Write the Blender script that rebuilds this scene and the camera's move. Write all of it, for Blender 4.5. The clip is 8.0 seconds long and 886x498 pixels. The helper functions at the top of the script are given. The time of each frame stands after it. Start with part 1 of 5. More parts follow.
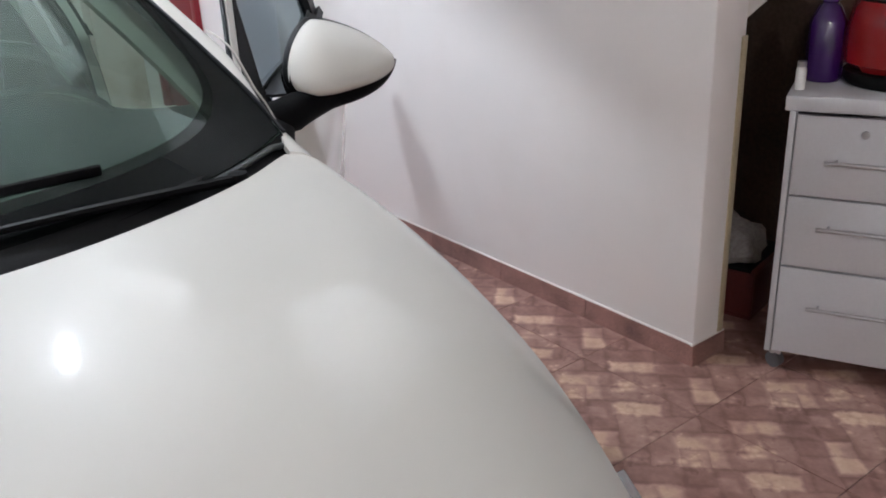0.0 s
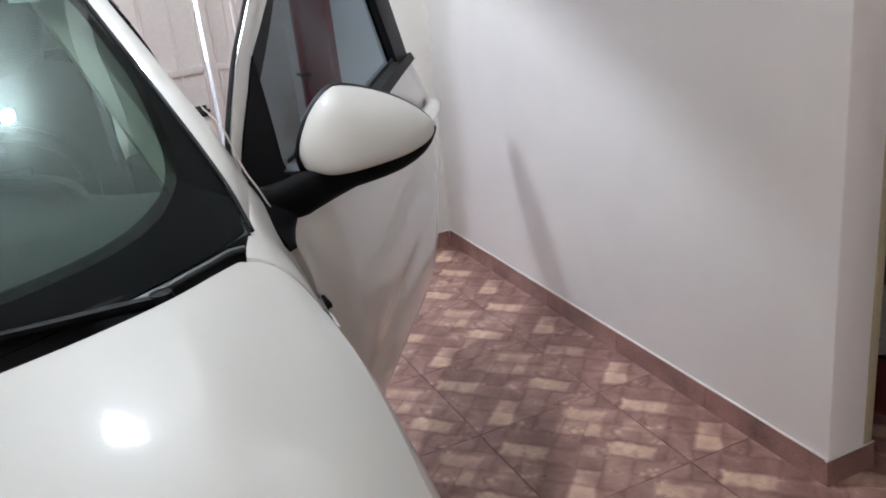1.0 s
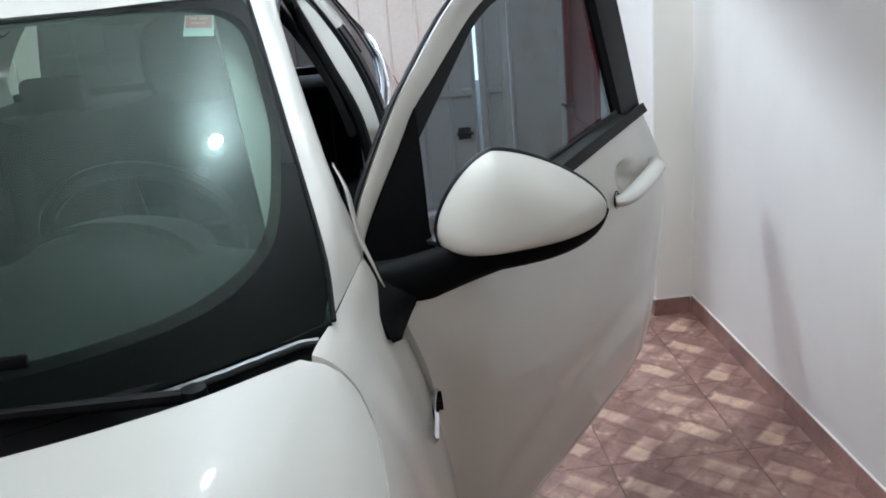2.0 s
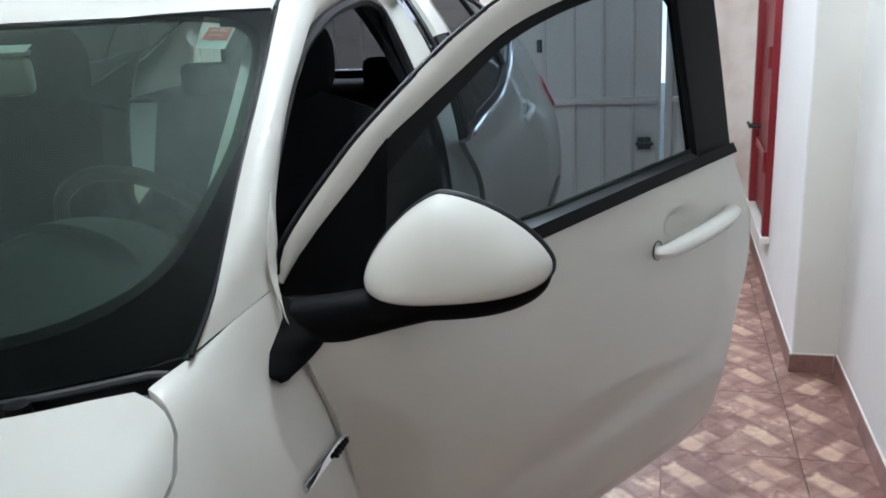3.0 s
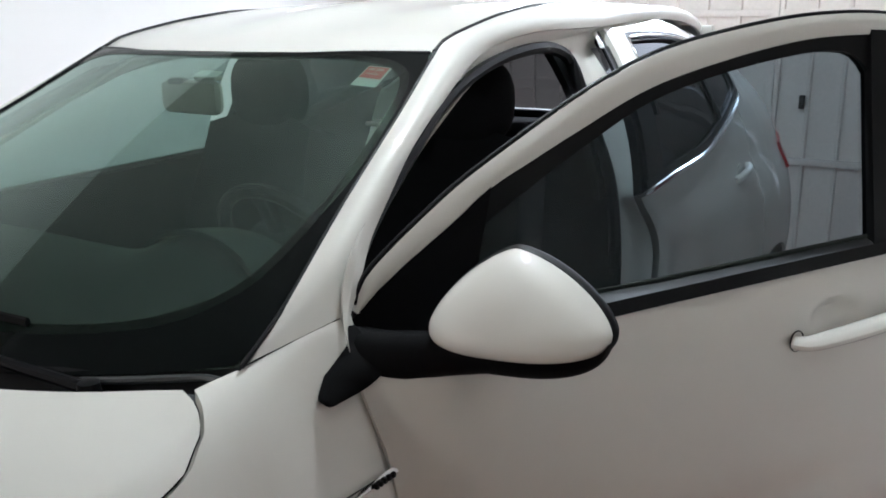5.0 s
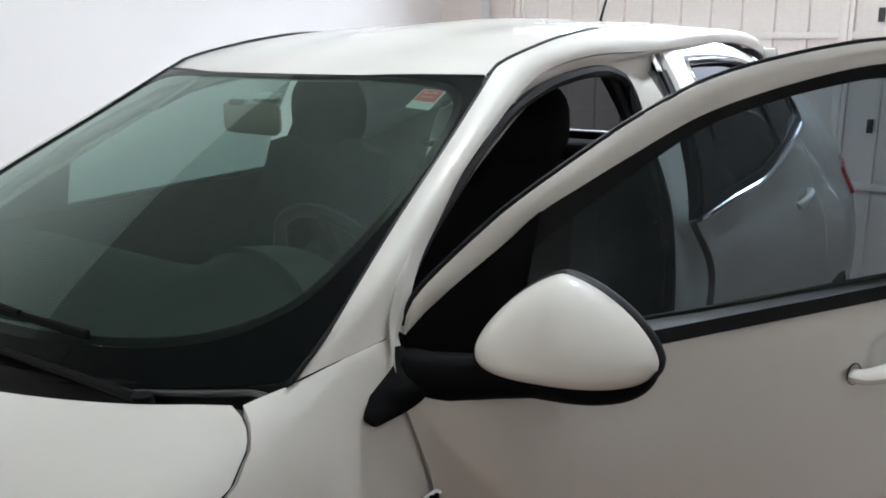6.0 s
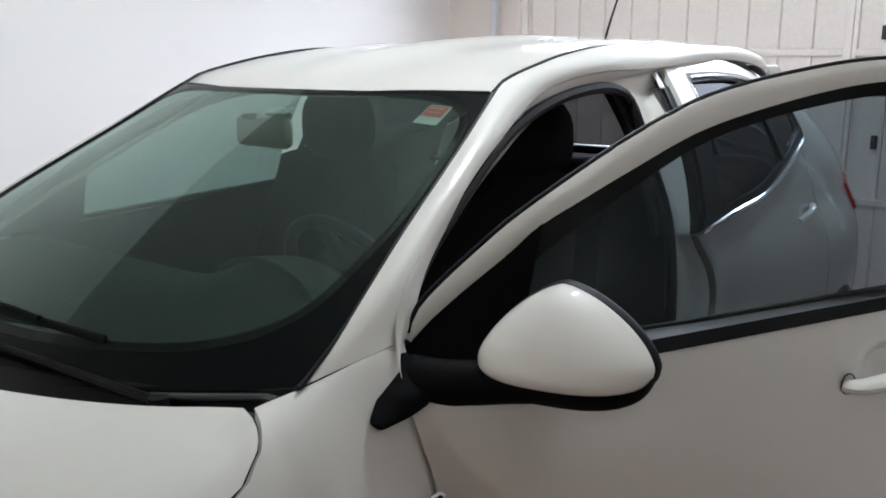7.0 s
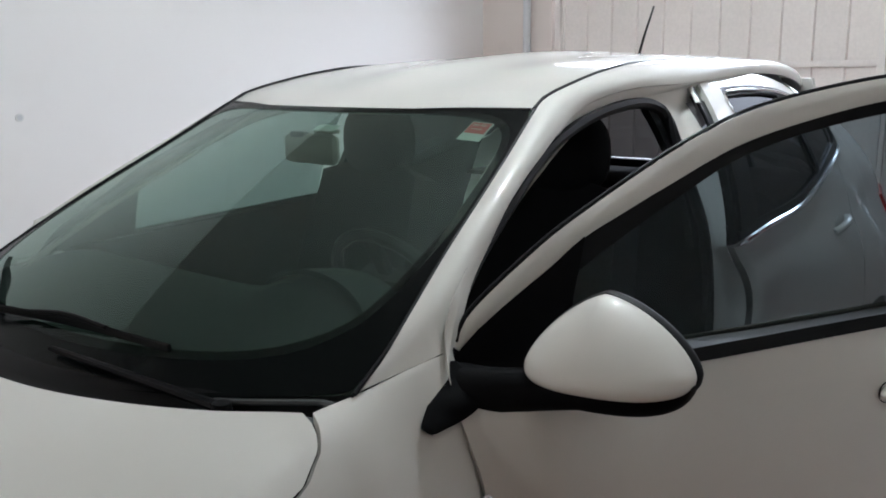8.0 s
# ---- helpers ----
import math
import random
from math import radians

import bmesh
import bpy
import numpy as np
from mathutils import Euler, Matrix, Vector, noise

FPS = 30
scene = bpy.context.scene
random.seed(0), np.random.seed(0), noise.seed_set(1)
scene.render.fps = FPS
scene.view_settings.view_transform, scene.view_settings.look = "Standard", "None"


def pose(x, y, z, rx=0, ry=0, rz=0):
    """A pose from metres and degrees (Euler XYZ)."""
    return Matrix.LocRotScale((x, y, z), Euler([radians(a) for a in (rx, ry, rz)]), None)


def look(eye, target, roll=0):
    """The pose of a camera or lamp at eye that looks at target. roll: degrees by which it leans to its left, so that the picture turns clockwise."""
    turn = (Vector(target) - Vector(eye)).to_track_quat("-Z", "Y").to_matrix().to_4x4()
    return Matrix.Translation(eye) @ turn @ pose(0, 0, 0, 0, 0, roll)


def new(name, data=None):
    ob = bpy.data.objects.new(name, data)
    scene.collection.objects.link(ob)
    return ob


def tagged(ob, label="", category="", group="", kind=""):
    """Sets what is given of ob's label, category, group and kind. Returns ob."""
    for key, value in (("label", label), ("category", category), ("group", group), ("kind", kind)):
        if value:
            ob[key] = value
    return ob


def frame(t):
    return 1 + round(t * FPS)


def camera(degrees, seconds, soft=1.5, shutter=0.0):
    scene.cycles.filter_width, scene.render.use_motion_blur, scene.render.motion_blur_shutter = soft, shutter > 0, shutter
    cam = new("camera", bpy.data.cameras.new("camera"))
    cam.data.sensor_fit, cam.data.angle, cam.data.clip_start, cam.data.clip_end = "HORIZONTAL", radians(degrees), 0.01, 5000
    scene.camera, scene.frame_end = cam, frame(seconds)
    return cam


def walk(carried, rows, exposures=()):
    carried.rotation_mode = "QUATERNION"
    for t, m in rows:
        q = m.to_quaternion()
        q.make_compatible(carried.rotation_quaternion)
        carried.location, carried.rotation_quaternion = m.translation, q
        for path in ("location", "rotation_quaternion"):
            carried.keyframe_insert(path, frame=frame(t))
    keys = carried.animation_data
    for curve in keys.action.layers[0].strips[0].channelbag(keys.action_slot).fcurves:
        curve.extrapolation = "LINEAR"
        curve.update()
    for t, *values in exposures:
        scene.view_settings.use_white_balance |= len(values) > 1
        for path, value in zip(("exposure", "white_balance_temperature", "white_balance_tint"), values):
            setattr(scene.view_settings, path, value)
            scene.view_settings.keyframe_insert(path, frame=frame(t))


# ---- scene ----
cam = camera(54.1, 8.0, soft=1.8)
PATH = [
    (0, (0.002, -1.082, 1.374), (1.11, 0.394, 0.607), -2.8),
    (0.5, (0.217, -1.025, 1.38), (1.232, 0.532, 0.642), -4.3),
    (1, (0.488, -0.985, 1.4), (1.204, 0.744, 0.692), -6.7),
    (1.5, (0.693, -0.987, 1.428), (1.019, 0.864, 0.747), -9.2),
    (2, (0.822, -0.775, 1.415), (0.907, 1.127, 0.807), -5.2),
    (2.2, (0.875, -0.707, 1.425), (0.885, 1.203, 0.832), -4.0),
    (3.3, (1.439, -0.596, 1.464), (0.816, 1.209, 0.869), -3.0),
    (3.5, (1.457, -0.55, 1.475), (0.772, 1.239, 0.899), -2.6),
    (4, (1.422, -0.446, 1.475), (0.6, 1.301, 0.953), -2.6),
    (4.5, (1.511, -0.442, 1.482), (0.569, 1.246, 0.969), -0.8),
    (5, (1.627, -0.5, 1.469), (0.559, 1.112, 0.959), -0.5),
    (5.2, (1.612, -0.481, 1.469), (0.509, 1.108, 0.962), -0.7),
    (6.5, (1.673, -0.514, 1.485), (0.473, 1.022, 1.037), -0.0),
    (7, (1.683, -0.535, 1.486), (0.48, 1.001, 1.048), -0.1),
    (7.5, (1.694, -0.571, 1.496), (0.477, 0.959, 1.073), -0.5),
    (8, (1.697, -0.604, 1.501), (0.438, 0.895, 1.09), -0.7),
]
EXPOSURES = [(0.0, 0.0, 5850, 16), (1.0, -0.05, 5850, 15), (2.0, -0.02, 5650, 9), (3.5, 0.13, 5600, 7), (4.0, -0.08, 5650, 6), (5.0, -0.06, 5850, 11), (6.5, -0.25, 5900, 12), (7.5, -0.38, 5900, 12), (8.0, -0.55, 5900, 12)]
walk(cam, [(t, look(eye, target, roll)) for t, eye, target, roll in PATH], EXPOSURES)

# ---- light ----
world = bpy.data.worlds.new("daylight")
scene.world = world
world.use_nodes = True
wn = world.node_tree.nodes
sky = wn.new("ShaderNodeTexSky")
sky.sky_type, sky.sun_disc = "NISHITA", False
sky.sun_elevation, sky.sun_rotation = radians(40), radians(20)
world.node_tree.links.new(sky.outputs[0], wn["Background"].inputs[0])
wn["Background"].inputs[1].default_value = 0.12
LAMP = (0.65, 1.42, 2.66)      # bare bulb hanging over the car
LAMP_POWER = 3100.0
LAMP2 = (-0.82, -2.6, 2.3)       # bulb of the inner room
LAMP2_POWER = 1280.0
# daylight through the band over the gate, above the houses opposite
day = new("gate_daylight", bpy.data.lights.new("gate_daylight", "AREA"))
day.data.shape, day.data.size, day.data.size_y = "RECTANGLE", 2.4, 0.40
day.data.energy, day.data.color, day.data.spread = 62.0, (0.90, 0.95, 1.0), radians(98)
day.matrix_basis = look((-0.30, 4.42, 2.30), (-0.55, 2.60, 0.40))

# ---- materials ----


def material(name):
    m = bpy.data.materials.new(name)
    m.use_nodes = True
    return m, m.node_tree.nodes, m.node_tree.links, m.node_tree.nodes["Principled BSDF"]


def plain(name, colour, rough=0.5, metal=0.0, coat=0.0, grain=0.0, scale=30.0, bump=0.0, sheen=0.0, spec=0.5):
    """A surface of one colour with cloudy variation, fine grain and relief."""
    m, n, l, b = material(name)
    b.inputs["Roughness"].default_value = rough
    b.inputs["Metallic"].default_value = metal
    b.inputs["Specular IOR Level"].default_value = spec
    b.inputs["Coat Weight"].default_value = coat
    b.inputs["Coat Roughness"].default_value = 0.04
    b.inputs["Sheen Weight"].default_value = sheen
    co = n.new("ShaderNodeTexCoord")
    big, fine = n.new("ShaderNodeTexNoise"), n.new("ShaderNodeTexNoise")
    big.inputs["Scale"].default_value, fine.inputs["Scale"].default_value = scale / 12, scale * 4
    big.inputs["Detail"].default_value = fine.inputs["Detail"].default_value = 4
    add = n.new("ShaderNodeMath")
    add.operation = "ADD"
    for k, t in enumerate((big, fine)):
        l.new(co.outputs["Object"], t.inputs["Vector"])
        l.new(t.outputs[0], add.inputs[k])
    ramp = n.new("ShaderNodeMapRange")
    ramp.inputs[1].default_value, ramp.inputs[2].default_value = 0.6, 1.4
    ramp.inputs[3].default_value, ramp.inputs[4].default_value = 1 - grain, 1 + grain
    l.new(add.outputs[0], ramp.inputs[0])
    mul = n.new("ShaderNodeVectorMath")
    mul.operation = "SCALE"
    mul.inputs[0].default_value = colour
    l.new(ramp.outputs[0], mul.inputs["Scale"])
    l.new(mul.outputs[0], b.inputs["Base Color"])
    if bump:
        bn = n.new("ShaderNodeBump")
        bn.inputs["Strength"].default_value, bn.inputs["Distance"].default_value = bump, 0.004
        l.new(fine.outputs[0], bn.inputs["Height"])
        l.new(bn.outputs[0], b.inputs["Normal"])
    return m


def pane(name, tint, gloss_tint=(1, 1, 1), dust=0.0, dust_colour=(0.4, 0.45, 0.42), rough=0.0, halo=0.0):
    """Thin tinted glass: see-through, with mirror gloss that grows at grazing angles, partly blurred by grease (halo), and a film of dust."""
    m, n, l, b = material(name)
    out = n["Material Output"]
    n.remove(b)
    tr, gl, df = n.new("ShaderNodeBsdfTransparent"), n.new("ShaderNodeBsdfGlossy"), n.new("ShaderNodeBsdfDiffuse")
    facing, power, fr = n.new("ShaderNodeLayerWeight"), n.new("ShaderNodeMath"), n.new("ShaderNodeMapRange")
    facing.inputs[0].default_value = 0.5
    power.operation, power.inputs[1].default_value = "POWER", 4.0
    fr.inputs[3].default_value, fr.inputs[4].default_value = 0.042, 0.9
    l.new(facing.outputs["Facing"], power.inputs[0])
    l.new(power.outputs[0], fr.inputs[0])
    tr.inputs[0].default_value = (*tint, 1)
    gl.inputs[0].default_value = (*gloss_tint, 1)
    gl.inputs["Roughness"].default_value = rough
    df.inputs[0].default_value = (*dust_colour, 1)
    film, mix = n.new("ShaderNodeMixShader"), n.new("ShaderNodeMixShader")
    noise_t, ramp = n.new("ShaderNodeTexNoise"), n.new("ShaderNodeMapRange")
    noise_t.inputs["Scale"].default_value = 7
    ramp.inputs[1].default_value, ramp.inputs[2].default_value = 0.3, 0.7
    ramp.inputs[3].default_value, ramp.inputs[4].default_value = dust * 0.8, dust * 1.2
    l.new(noise_t.outputs[0], ramp.inputs[0])
    l.new(ramp.outputs[0], film.inputs[0])
    l.new(tr.outputs[0], film.inputs[1])
    l.new(df.outputs[0], film.inputs[2])
    l.new(fr.outputs[0], mix.inputs[0])
    l.new(film.outputs[0], mix.inputs[1])
    gloss = gl.outputs[0]
    if halo:
        wide, both = n.new("ShaderNodeBsdfGlossy"), n.new("ShaderNodeMixShader")
        wide.inputs[0].default_value = (*gloss_tint, 1)
        wide.inputs["Roughness"].default_value = 0.27
        both.inputs[0].default_value = halo
        l.new(gl.outputs[0], both.inputs[1])
        l.new(wide.outputs[0], both.inputs[2])
        gloss = both.outputs[0]
    l.new(gloss, mix.inputs[2])
    l.new(mix.outputs[0], out.inputs[0])
    return m


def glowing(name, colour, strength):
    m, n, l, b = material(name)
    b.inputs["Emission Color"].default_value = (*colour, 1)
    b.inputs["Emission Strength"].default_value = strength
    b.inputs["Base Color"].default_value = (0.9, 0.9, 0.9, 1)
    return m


def wall_paint(name, colour, stain=(0.5, 0.42, 0.36), amount=0.25):
    """Painted plaster: roller texture, cloudy dirt and a few scuffs."""
    m, n, l, b = material(name)
    b.inputs["Roughness"].default_value = 0.62
    co = n.new("ShaderNodeTexCoord")
    cloud, patch, fine = (n.new("ShaderNodeTexNoise") for _ in range(3))
    for t, s, dt in ((cloud, 1.1, 5), (patch, 5, 6), (fine, 160, 3)):
        t.inputs["Scale"].default_value, t.inputs["Detail"].default_value = s, dt
        l.new(co.outputs["Object"], t.inputs["Vector"])
    mul = n.new("ShaderNodeMath")
    mul.operation = "MULTIPLY"
    l.new(cloud.outputs[0], mul.inputs[0])
    l.new(patch.outputs[0], mul.inputs[1])
    ramp = n.new("ShaderNodeMapRange")
    ramp.inputs[1].default_value, ramp.inputs[2].default_value = 0.25, 0.5
    ramp.inputs[3].default_value, ramp.inputs[4].default_value = 0, amount
    l.new(mul.outputs[0], ramp.inputs[0])
    mix = n.new("ShaderNodeMix")
    mix.data_type = "RGBA"
    mix.inputs["A"].default_value, mix.inputs["B"].default_value = (*colour, 1), (*stain, 1)
    l.new(ramp.outputs[0], mix.inputs["Factor"])
    l.new(mix.outputs["Result"], b.inputs["Base Color"])
    bn = n.new("ShaderNodeBump")
    bn.inputs["Strength"].default_value, bn.inputs["Distance"].default_value = 0.25, 0.002
    l.new(fine.outputs[0], bn.inputs["Height"])
    l.new(bn.outputs[0], b.inputs["Normal"])
    return m


TSX, TSY = 0.407, 0.430     # floor tile


def tile_print(name, dark=1.0):
    """Glazed tile with a printed pattern of small tan and brown setts, laid in two directions."""
    m, n, l, b = material(name)
    b.inputs["Roughness"].default_value = 0.42
    co, obi = n.new("ShaderNodeTexCoord"), n.new("ShaderNodeObjectInfo")
    sep = n.new("ShaderNodeSeparateXYZ")
    l.new(co.outputs["Object"], sep.inputs[0])

    def math_node(op, a, c=None):
        k = n.new("ShaderNodeMath")
        k.operation = op
        for i, v in enumerate((a, c)):
            if v is None:
                continue
            if isinstance(v, (int, float)):
                k.inputs[i].default_value = v
            else:
                l.new(v, k.inputs[i])
        return k.outputs[0]

    # setts in herringbone, turned by 45 degrees, four to the tile's diagonal
    wob, wadd, wsep = n.new("ShaderNodeTexNoise"), n.new("ShaderNodeMix"), n.new("ShaderNodeSeparateXYZ")
    wob.inputs["Scale"].default_value = 17
    l.new(co.outputs["Object"], wob.inputs["Vector"])
    wadd.data_type = "VECTOR"
    wadd.inputs["Factor"].default_value = 0.022
    l.new(co.outputs["Object"], wadd.inputs["A"])
    l.new(wob.outputs["Color"], wadd.inputs["B"])
    l.new(wadd.outputs["Result"], wsep.inputs[0])
    u = math_node("ADD", math_node("DIVIDE", wsep.outputs[0], TSX), 0.5)
    v = math_node("ADD", math_node("DIVIDE", wsep.outputs[1], TSY), 0.5)
    a, c = math_node("MULTIPLY", math_node("ADD", u, v), 4.0), math_node("MULTIPLY", math_node("SUBTRACT", v, u), 4.0)
    ia, ic = math_node("FLOOR", a), math_node("FLOOR", c)
    step = math_node("FLOORED_MODULO", math_node("SUBTRACT", ia, ic), 4.0)
    lying = math_node("LESS_THAN", step, 1.5)
    ida = math_node("SUBTRACT", ia, math_node("MULTIPLY", lying, step))
    idc = math_node("SUBTRACT", ic, math_node("COMPARE", step, 2.0))
    key, rnd = n.new("ShaderNodeCombineXYZ"), n.new("ShaderNodeTexWhiteNoise")
    l.new(ida, key.inputs[0])
    l.new(idc, key.inputs[1])
    l.new(key.outputs[0], rnd.inputs["Vector"])

    def sett_mask(u0, v0, half_a, half_c, soft=0.16):
        """A pale sett of the print, at a place of the tile."""
        a0, c0 = (u0 + v0) * 4.0, (v0 - u0) * 4.0
        da = math_node("DIVIDE", math_node("SUBTRACT", half_a, math_node("ABSOLUTE", math_node("SUBTRACT", a, a0))), soft)
        dc = math_node("DIVIDE", math_node("SUBTRACT", half_c, math_node("ABSOLUTE", math_node("SUBTRACT", c, c0))), soft)
        k = math_node("MINIMUM", da, dc)
        return math_node("MINIMUM", math_node("MAXIMUM", k, 0.0), 1.0)

    pale = None
    for u0, v0, ha, hc, amount in ((0.324, 0.19, 0.95, 0.5, 1.0), (0.78, 0.33, 0.48, 0.95, 1.0), (0.20, 0.70, 0.48, 0.95, 0.95), (0.70, 0.77, 0.95, 0.9, 0.72), (0.97, 0.55, 0.45, 0.5, 0.6), (0.55, 0.48, 0.4, 0.45, 0.5)):
        k = math_node("MULTIPLY", sett_mask(u0, v0, ha, hc), amount)
        pale = k if pale is None else math_node("MAXIMUM", pale, k)
    rough_n, fine, cob = n.new("ShaderNodeTexNoise"), n.new("ShaderNodeTexNoise"), n.new("ShaderNodeTexVoronoi")
    rough_n.inputs["Scale"].default_value, fine.inputs["Scale"].default_value = 13, 70
    rough_n.inputs["Detail"].default_value = fine.inputs["Detail"].default_value = 6
    cob.inputs["Scale"].default_value = 42
    # a small shift from tile to tile keeps the prints from being exact copies
    off, comb = n.new("ShaderNodeVectorMath"), n.new("ShaderNodeCombineXYZ")
    off.operation = "MULTIPLY_ADD"
    l.new(obi.outputs["Random"], comb.inputs[2])
    off.inputs[1].default_value = (0.05, 0.05, 0.05)
    l.new(comb.outputs[0], off.inputs[0])
    l.new(co.outputs["Object"], off.inputs[2])
    for t in (rough_n, fine, cob):
        l.new(off.outputs[0], t.inputs["Vector"])
    tone = math_node("ADD", math_node("MULTIPLY", rnd.outputs["Value"], 0.19), math_node("MULTIPLY", rough_n.outputs[0], 0.72))
    tone = math_node("ADD", tone, math_node("MULTIPLY", pale, math_node("ADD", 0.10, math_node("MULTIPLY", rough_n.outputs[0], 0.36))))
    tone = math_node("ADD", tone, math_node("MULTIPLY", fine.outputs[0], 0.16))
    speck = math_node("MULTIPLY", math_node("GREATER_THAN", rough_n.outputs[0], 0.60), math_node("SUBTRACT", 0.45, cob.outputs["Distance"]))
    tone = math_node("ADD", tone, math_node("MULTIPLY", speck, 0.5))
    # dark printed joints round each sett
    la, lc = math_node("SUBTRACT", a, ida), math_node("SUBTRACT", c, idc)
    ea = math_node("MINIMUM", la, math_node("SUBTRACT", math_node("ADD", lying, 1.0), la))
    ec = math_node("MINIMUM", lc, math_node("SUBTRACT", math_node("SUBTRACT", 2.0, lying), lc))
    joint = math_node("MAXIMUM", math_node("SUBTRACT", 1.0, math_node("DIVIDE", math_node("MINIMUM", ea, ec), 0.17)), 0.0)
    tone = math_node("SUBTRACT", tone, math_node("MULTIPLY", joint, 0.11))
    ramp = n.new("ShaderNodeValToRGB")
    cr = ramp.color_ramp
    cols = ((0.34, (0.185, 0.090, 0.071)), (0.52, (0.300, 0.165, 0.135)), (0.66, (0.395, 0.240, 0.193)), (0.80, (0.54, 0.355, 0.258)), (1.0, (0.66, 0.48, 0.355)))
    cr.elements[0].position, cr.elements[1].position = cols[0][0], cols[-1][0]
    cr.elements[0].color, cr.elements[1].color = (*cols[0][1], 1), (*cols[-1][1], 1)
    for p, c in cols[1:-1]:
        cr.elements.new(p).color = (*c, 1)
    l.new(tone, ramp.inputs[0])
    l.new(ramp.outputs[0], b.inputs["Base Color"])
    bn = n.new("ShaderNodeBump")
    bn.inputs["Strength"].default_value, bn.inputs["Distance"].default_value = 0.3, 0.002
    l.new(tone, bn.inputs["Height"])
    l.new(bn.outputs[0], b.inputs["Normal"])
    return m


def car_paint(name, colour):
    m, n, l, b = material(name)
    b.inputs["Base Color"].default_value = (*colour, 1)
    b.inputs["Roughness"].default_value = 0.45
    b.inputs["Coat Weight"].default_value = 0.85
    b.inputs["Specular IOR Level"].default_value = 0.22
    b.inputs["Coat Roughness"].default_value = 0.045
    co, dust, ramp = n.new("ShaderNodeTexCoord"), n.new("ShaderNodeTexNoise"), n.new("ShaderNodeMapRange")
    dust.inputs["Scale"].default_value, dust.inputs["Detail"].default_value = 3.0, 6
    l.new(co.outputs["Object"], dust.inputs["Vector"])
    ramp.inputs[1].default_value, ramp.inputs[2].default_value = 0.3, 0.75
    ramp.inputs[3].default_value, ramp.inputs[4].default_value = 0.015, 0.05
    l.new(dust.outputs[0], ramp.inputs[0])
    l.new(ramp.outputs[0], b.inputs["Coat Roughness"])
    peel, bn = n.new("ShaderNodeTexNoise"), n.new("ShaderNodeBump")
    peel.inputs["Scale"].default_value = 180
    l.new(co.outputs["Object"], peel.inputs["Vector"])
    bn.inputs["Strength"].default_value, bn.inputs["Distance"].default_value = 0.02, 0.001
    l.new(peel.outputs[0], bn.inputs["Height"])
    l.new(bn.outputs[0], b.inputs["Coat Normal"])
    # a thin greasy film spreads a weak glow round bright reflections
    film, blend = n.new("ShaderNodeBsdfGlossy"), n.new("ShaderNodeMixShader")
    film.inputs["Roughness"].default_value, blend.inputs[0].default_value = 0.20, 0.0006
    l.new(b.outputs[0], blend.inputs[1])
    l.new(film.outputs[0], blend.inputs[2])
    l.new(blend.outputs[0], n["Material Output"].inputs[0])
    return m


PAINT = car_paint("pearl_white_paint", (0.61, 0.60, 0.555))
BLACK = plain("black_plastic", (0.005, 0.005, 0.0055), 0.5, grain=0.2, bump=0.08, scale=90, spec=0.13)
GLOSS_BLACK = plain("gloss_black", (0.008, 0.009, 0.010), 0.12, coat=0.5)
RUBBER = plain("black_rubber", (0.006, 0.006, 0.007), 0.5, grain=0.2, bump=0.1, spec=0.16)
CHROME = plain("chrome", (0.75, 0.76, 0.78), 0.12, metal=1.0)
WIPER = plain("wiper_black", (0.004, 0.004, 0.0045), 0.55, grain=0.2, spec=0.08)
COWL = plain("grey_cowl_plastic", (0.035, 0.040, 0.042), 0.42, grain=0.15, scale=60, spec=0.5)
TRIM = plain("matt_black_trim", (0.0028, 0.0028, 0.0032), 0.6, grain=0.2, bump=0.08, scale=90, spec=0.06)
FRIT = plain("black_glass_border", (0.003, 0.004, 0.004), 0.26, spec=0.05)
DASH = plain("dashboard_plastic", (0.017, 0.023, 0.020), 0.65, grain=0.12, scale=14, spec=0.2)
CLOTH = plain("dark_seat_cloth", (0.007, 0.007, 0.008), 0.9, grain=0.2, scale=16, spec=0.15)
LINER = plain("grey_headliner", (0.42, 0.41, 0.38), 0.9, grain=0.08, scale=20)
BEIGE = plain("beige_plastic", (0.30, 0.285, 0.235), 0.55, grain=0.06)
CARPET = plain("dark_carpet", (0.008, 0.008, 0.009), 0.95, grain=0.2, bump=0.05, scale=60, spec=0.1)
WINDSCREEN = pane("windscreen_glass", (0.31, 0.43, 0.37), (0.68, 0.83, 0.77), 0.075, (0.11, 0.165, 0.145), 0.010, 0.16)
DOOR_GLASS = pane("grey_tinted_glass", (0.21, 0.255, 0.285), (0.45, 0.52, 0.54), 0.008, (0.22, 0.25, 0.28), 0.01)
DARK_GLASS = pane("dark_tinted_glass", (0.10, 0.105, 0.115), (0.42, 0.42, 0.44), 0.02, (0.3, 0.3, 0.33), 0.01)
SIDE_GLASS = pane("side_glass", (0.46, 0.53, 0.54), (1, 1, 1), 0.03)
RED_LENS = plain("red_lamp_lens", (0.35, 0.02, 0.02), 0.15, coat=0.6)
TYRE = plain("tyre_rubber", (0.02, 0.02, 0.02), 0.8, grain=0.2, bump=0.2)
ALLOY = plain("wheel_alloy", (0.55, 0.56, 0.57), 0.3, metal=0.9)
STICKER_W = plain("sticker_paper", (0.55, 0.58, 0.54), 0.5)
STICKER_R = plain("sticker_red_print", (0.55, 0.07, 0.06), 0.5)
STICKER_T = plain("sticker_pale_print", (0.55, 0.30, 0.26), 0.5)
PLASTER = wall_paint("white_wall_paint", (0.87, 0.85, 0.83), amount=0.10)
